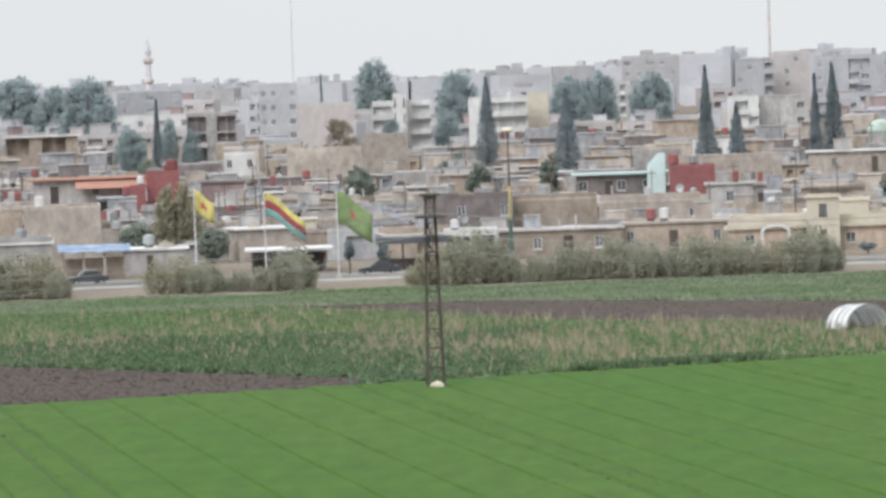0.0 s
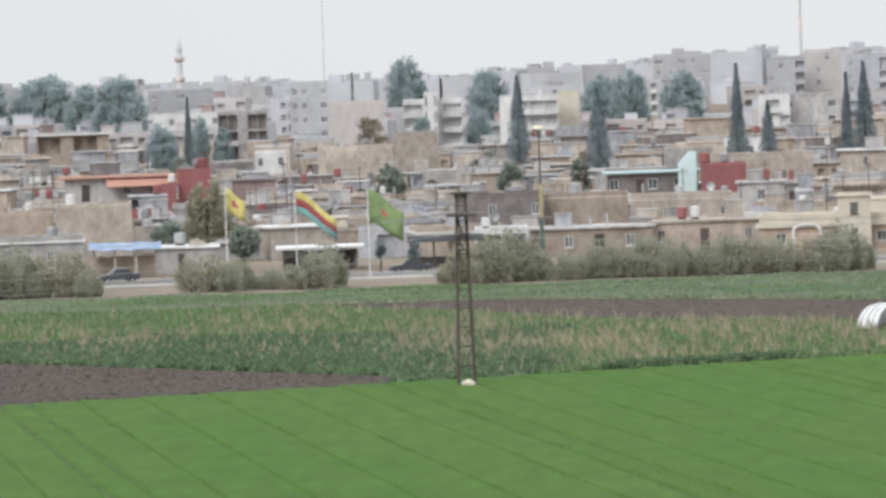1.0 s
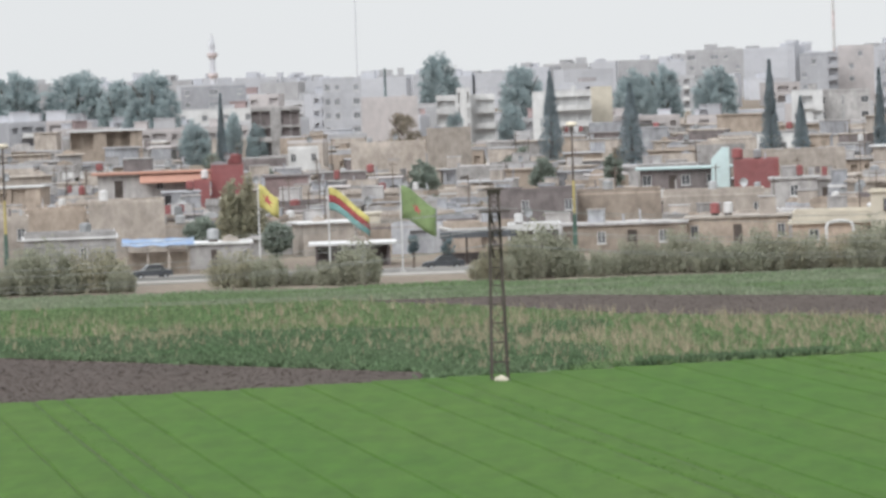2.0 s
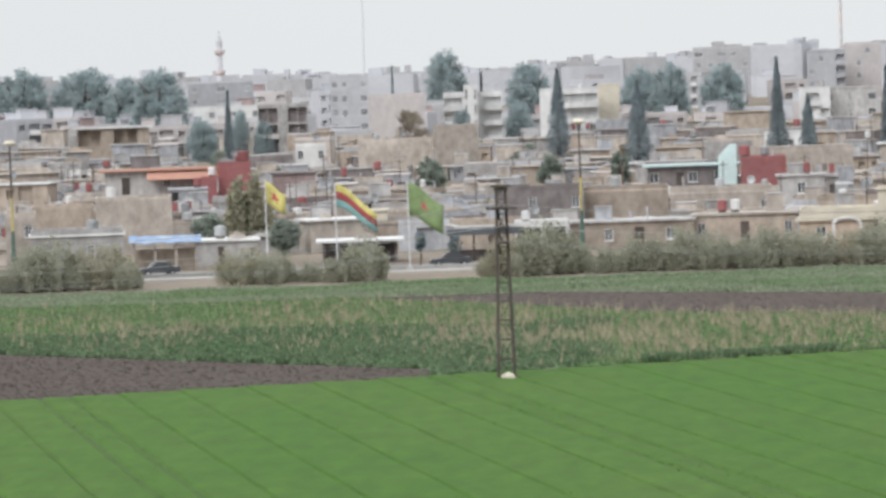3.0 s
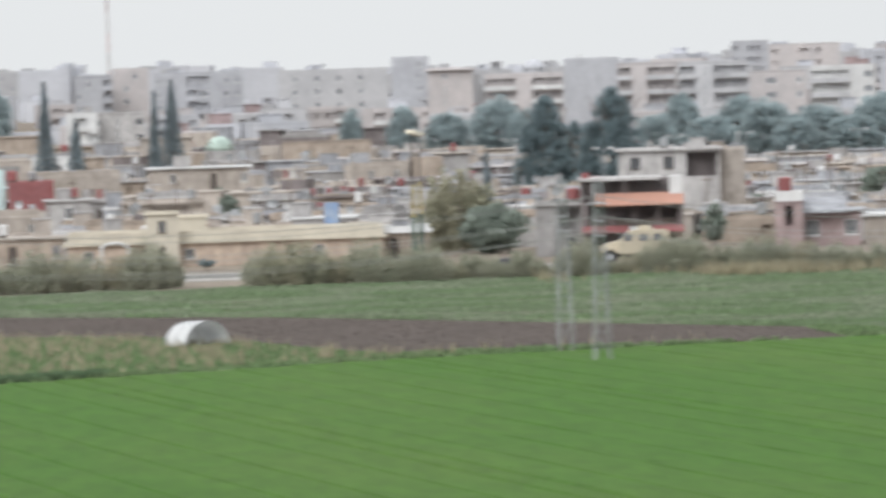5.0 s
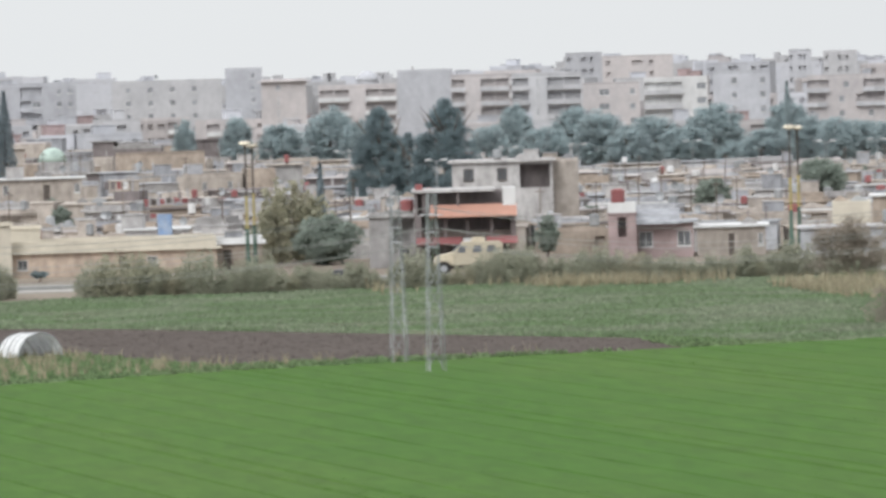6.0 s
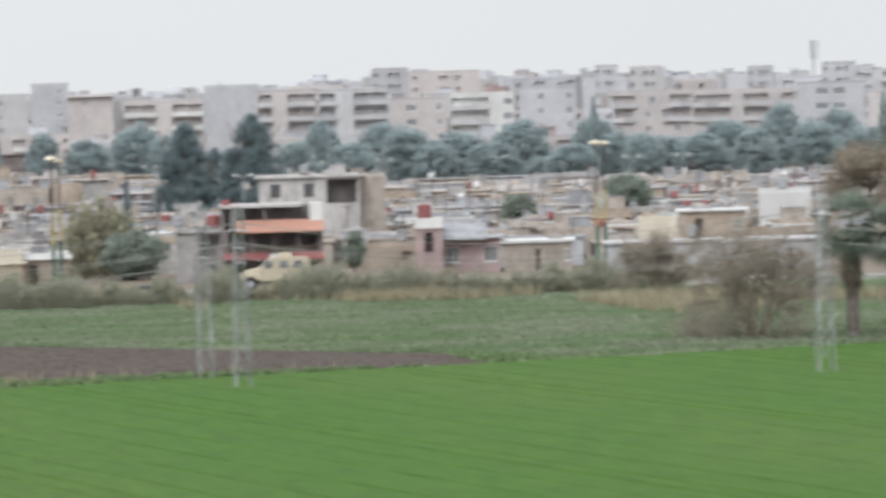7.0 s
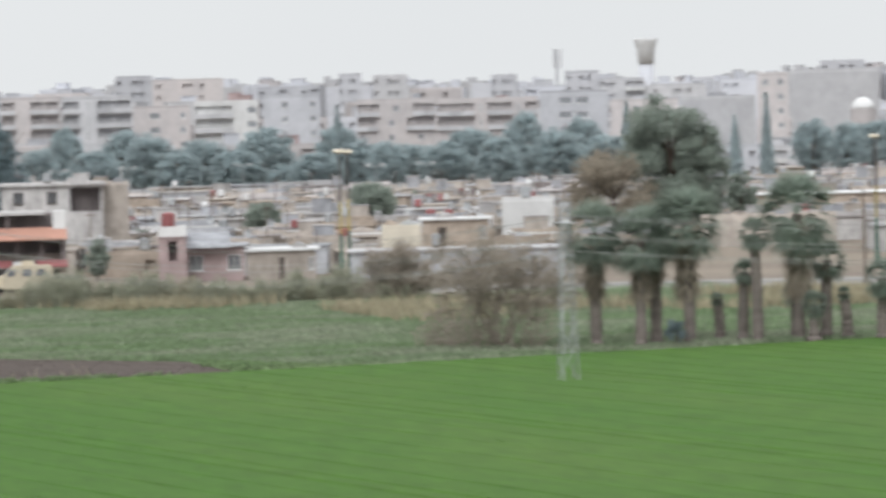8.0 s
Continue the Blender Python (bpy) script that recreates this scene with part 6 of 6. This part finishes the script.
# roof clutter, on the larger houses too
houses += ROOFS
for az, d, z, w, top in houses:
    if d > 1250:
        continue
    for _ in range(fr.choice(((2, 2, 3, 3) if w > 8 else (1, 1, 2, 2)) if d < 880 else (0, 0, 1))):
        a = az + math.degrees(fr.uniform(-0.4, 0.4) * w / d)
        what = fr.random()
        dd = d + fr.uniform(2, 4.5)
        if z + 1.5 > top + 1.2:
            continue
        if what < 0.16:
            round_tank(a, dd, z, fr.uniform(0.4, 0.65), fr.uniform(0.8, 1.2), *fr.choice((("galv", "galvanised water tank on a roof"), ("redtank", "red painted steel water tank on a roof"), ("white", "white water tank on a roof"), ("galv", "galvanised water tank on a roof"), ("galv", "galvanised water tank on a roof"))))
        elif what < 0.23:
            dish(a, dd, z, fr.uniform(-40, 40))
        elif what < 0.44:
            ww, hh = fr.uniform(1.6, 3.0), fr.uniform(1.0, 2.0)
            ob = thing("roof_hut", polar(a, dd, z, fr.uniform(-10, 10)), "small blockwork stair hut on a roof", "roof hut", "roof huts")
            part("wall", Solid().box(-ww / 2, ww / 2, 0, 2.0, 0, hh), M[fr.choice(("block", "tan", "conc"))], ob)
            part("roof", Solid().box(-ww / 2 - 0.1, ww / 2 + 0.1, -0.1, 2.1, hh, hh + 0.14), M["conc"], ob)
        elif what < 0.72:
            s = Solid().bar((0, 0, -0.02), (fr.uniform(-0.1, 0.1), 0.1, fr.uniform(0.7, 1.8)), fr.uniform(0.08, 0.14))
            lump("column_stub", "unfinished concrete column stub on a roof", "column", a, dd, z, s, fr.choice(("conc", "block", "brown")), group="column stubs")
        elif what < 0.75:
            s = Solid().bar((-2, 0, 0), (-2, 0, 1.6), 0.05).bar((2, 0, 0), (2, 0, 1.6), 0.05).bar((-2, 0, 1.55), (2, 0, 1.55), 0.02)
            ob = thing("washing_line", polar(a, dd, z), "washing hung on a line between two posts", "washing line", "washing lines")
            part("frame", s, M["rust"], ob)
            for k in range(4):
                x = -1.7 + 0.9 * k
                part("cloth", Solid().box(x, x + fr.uniform(0.5, 0.8), -0.02, 0.02, fr.uniform(0.3, 0.7), 1.55), M[fr.choice(("red", "conc", "brown", "brown", "white"))], ob)
        else:
            x = fr.uniform(1.5, 3.0)
            lump("roof_scrap", "bent scrap sheet lying on a roof", "rubble", a, dd, z, Solid().extrude([(-x / 2, 0), (x / 2, 0), (x * 0.3, 0.4), (-x * 0.1, 0.75), (-x * 0.4, 0.35)], 0, 1.2), fr.choice(("conc", "tan", "mud", "galv", "block")), group="roof rubble")

# utility poles and small garden trees in the quarter
for i in range(170):
    az, d = fr.uniform(-6, 20), fr.uniform(575, 900)
    if ceiling_for(az, 0.01, d) < hill(az, d) + 4:
        continue
    ob = thing("utility_pole", polar(az, d, hill(az, d) - 0.1), "slim dark utility pole among low houses", "utility pole", "town poles")
    part("pole", Solid().tube([(0, 0, 0), (0, 0, 7.0)], [0.09, 0.06], 6), M["bark"], ob)
    part("cross_bar", Solid().box(-0.6, 0.6, -0.05, 0.05, 6.5, 6.6), M["bark"], ob)
small = [make_round(400 + k, 3.9, 3.6, "leaf_green" if k != 1 else "brownleaf", 0.1, 26, 0.24, 110) for k in range(3)]
small = [(a.mesh("trunk", M["bark"]), b) for a, b in small]
for i in range(60):
    az, d = fr.uniform(-6, 20), fr.uniform(600, 960)
    ob = thing("small_tree", polar(az, d, hill(az, d) - 0.1, fr.uniform(0, 360)), "small tree between low houses", "tree", "yard trees")
    k = fr.randrange(3)
    part("trunk", small[k][0], None, ob)
    part("crown", small[k][1], None, ob)


def skyline(az):
    """The town's highest roofs, in metres above the eye for each kilometre."""
    pts = ((-7, 3.0), (-3, 2.3), (0, 2.1), (1, 3.2), (2.7, 5.0), (4, 5.3), (5.5, 3.8), (8, 2.5), (9.5, 3.4), (11, 4.8), (13.5, 3.6), (16, 2.9), (19, 4.4), (22, 4.4))
    for (a, p), (b, q) in zip(pts, pts[1:]):
        if az <= b:
            return p + (q - p) * (az - a) / (b - a)
    return 4.0


def mass_block(az, d, w, h, words, wall, turn):
    """A town block on the far skyline."""
    s, fh, holes = Solid(), h / len(words), []
    for i, word in enumerate(words):
        bay, z = w / len(word), h - fh * (i + 1)
        holes += [(-w / 2 + bay * (j + 0.22), -w / 2 + bay * (j + 0.78), z + fh * 0.3, z + fh * 0.78) for j, c in enumerate(word) if c != "."]
    # wall-coloured shallow recesses keep these windows faint in place of haze
    shell(s, w, 11, h, holes, t=0.16, blind=0.16, back=False)
    s.box(-w / 2, w / 2, 0, 11, h, h + 0.5)
    for _ in range(fr.choice((0, 1, 2, 2))):
        x, ww, hh = fr.uniform(-0.4, 0.4) * w, fr.uniform(1.0, 2.5), fr.uniform(0.9, 2.8)
        s.box(x - ww, x + ww, 2, 6, h + 0.5, h + 0.5 + hh)
    m = polar(az, d, 0, turn)
    big = SKYLINE.setdefault(wall, Solid())
    k = len(big.v)
    big.v += [tuple(m @ Vector(q)) for q in s.v]
    big.f += [tuple(k + i for i in f) for f in s.f]


SKYLINE = {}
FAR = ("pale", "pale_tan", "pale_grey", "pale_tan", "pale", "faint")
for d in (1040, 1090, 1150, 1230, 1330, 1450, 1600, 1800, 2050, 2350):
    az = -7.0 + fr.uniform(0, 0.4)
    while az < 21.5:
        w = fr.uniform(6, 14) if az < 9 and d < 1500 else fr.uniform(8, 18)
        half = math.degrees(w / 2 / d)
        dd = d + fr.uniform(-20, 20)
        base = hill(az + half, dd) - 0.4 if d < 1500 else 0.0
        limit = EYE + skyline(az + half) * dd / 1000 * fr.uniform(0.35, 0.95)
        if az < 9 and d < 1500:
            limit = min(limit, base + fr.choice((3.4, 3.6, 6.4, 6.6, 6.8, 9.6)))
        elif d < 1300:
            limit = min(limit, EYE - fr.uniform(2.5, 9))
        h = min(ceiling_for(az + half, half, dd), limit) - base - 0.6
        if h > 2.4 and fr.random() < 0.93:
            n = max(3, int(w / 2.6))
            k = max(1, round(h / 3.2))
            col = [fr.choice("w.bwW.") for _ in range(n)]
            words = ["".join(c if fr.random() < (0.9 if d < 1500 else 0.6) else "." for c in col) if q < 4 else "." * n for q in range(k)]
            # beyond 1400 m walls take the palest colours in place of haze
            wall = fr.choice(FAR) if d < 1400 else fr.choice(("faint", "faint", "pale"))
            if d >= 1500:
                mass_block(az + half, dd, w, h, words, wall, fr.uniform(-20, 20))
                az += 2 * half + math.degrees(fr.choice((1, 2, 4, 8)) / d)
                continue
            far_house = building("apartment_building" if k > 2 else "town_building", "haze-paled flat-roofed town building with dark windows", az + half, dd, w, 11, h, words, wall, fr.uniform(-20, 20), panes=False, blind=0.75, parapet=0.4, category="building", rail="white" if fr.random() < 0.4 else None, base=base)
            SIGHT.pop()
            for _ in range(fr.choice((0, 1, 1, 2))):
                a = az + half + math.degrees(fr.uniform(-0.35, 0.35) * w / d)
                hh, ww = fr.uniform(1.2, 2.6), fr.uniform(2, 5)
                x0, z0 = fr.uniform(-0.4, 0.4) * (w - ww), h + 0.22
                part("roof_hut", Solid().box(x0 - ww / 2, x0 + ww / 2, 3, 6, z0, z0 + hh).box(x0 - ww / 2 - 0.2, x0 + ww / 2 + 0.2, 2.8, 6.2, z0 + hh, z0 + hh + 0.2), M[fr.choice(("pale", "pale_grey", "pale_tan", "pink", "faint"))], far_house)
        az += 2 * half + math.degrees(fr.choice((1, 2, 4, 8)) / d)

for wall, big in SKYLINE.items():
    tagged(new("far_skyline", big.mesh("far_skyline", M[wall])), "haze-paled town blocks along the far skyline", "town", kind="stuff")
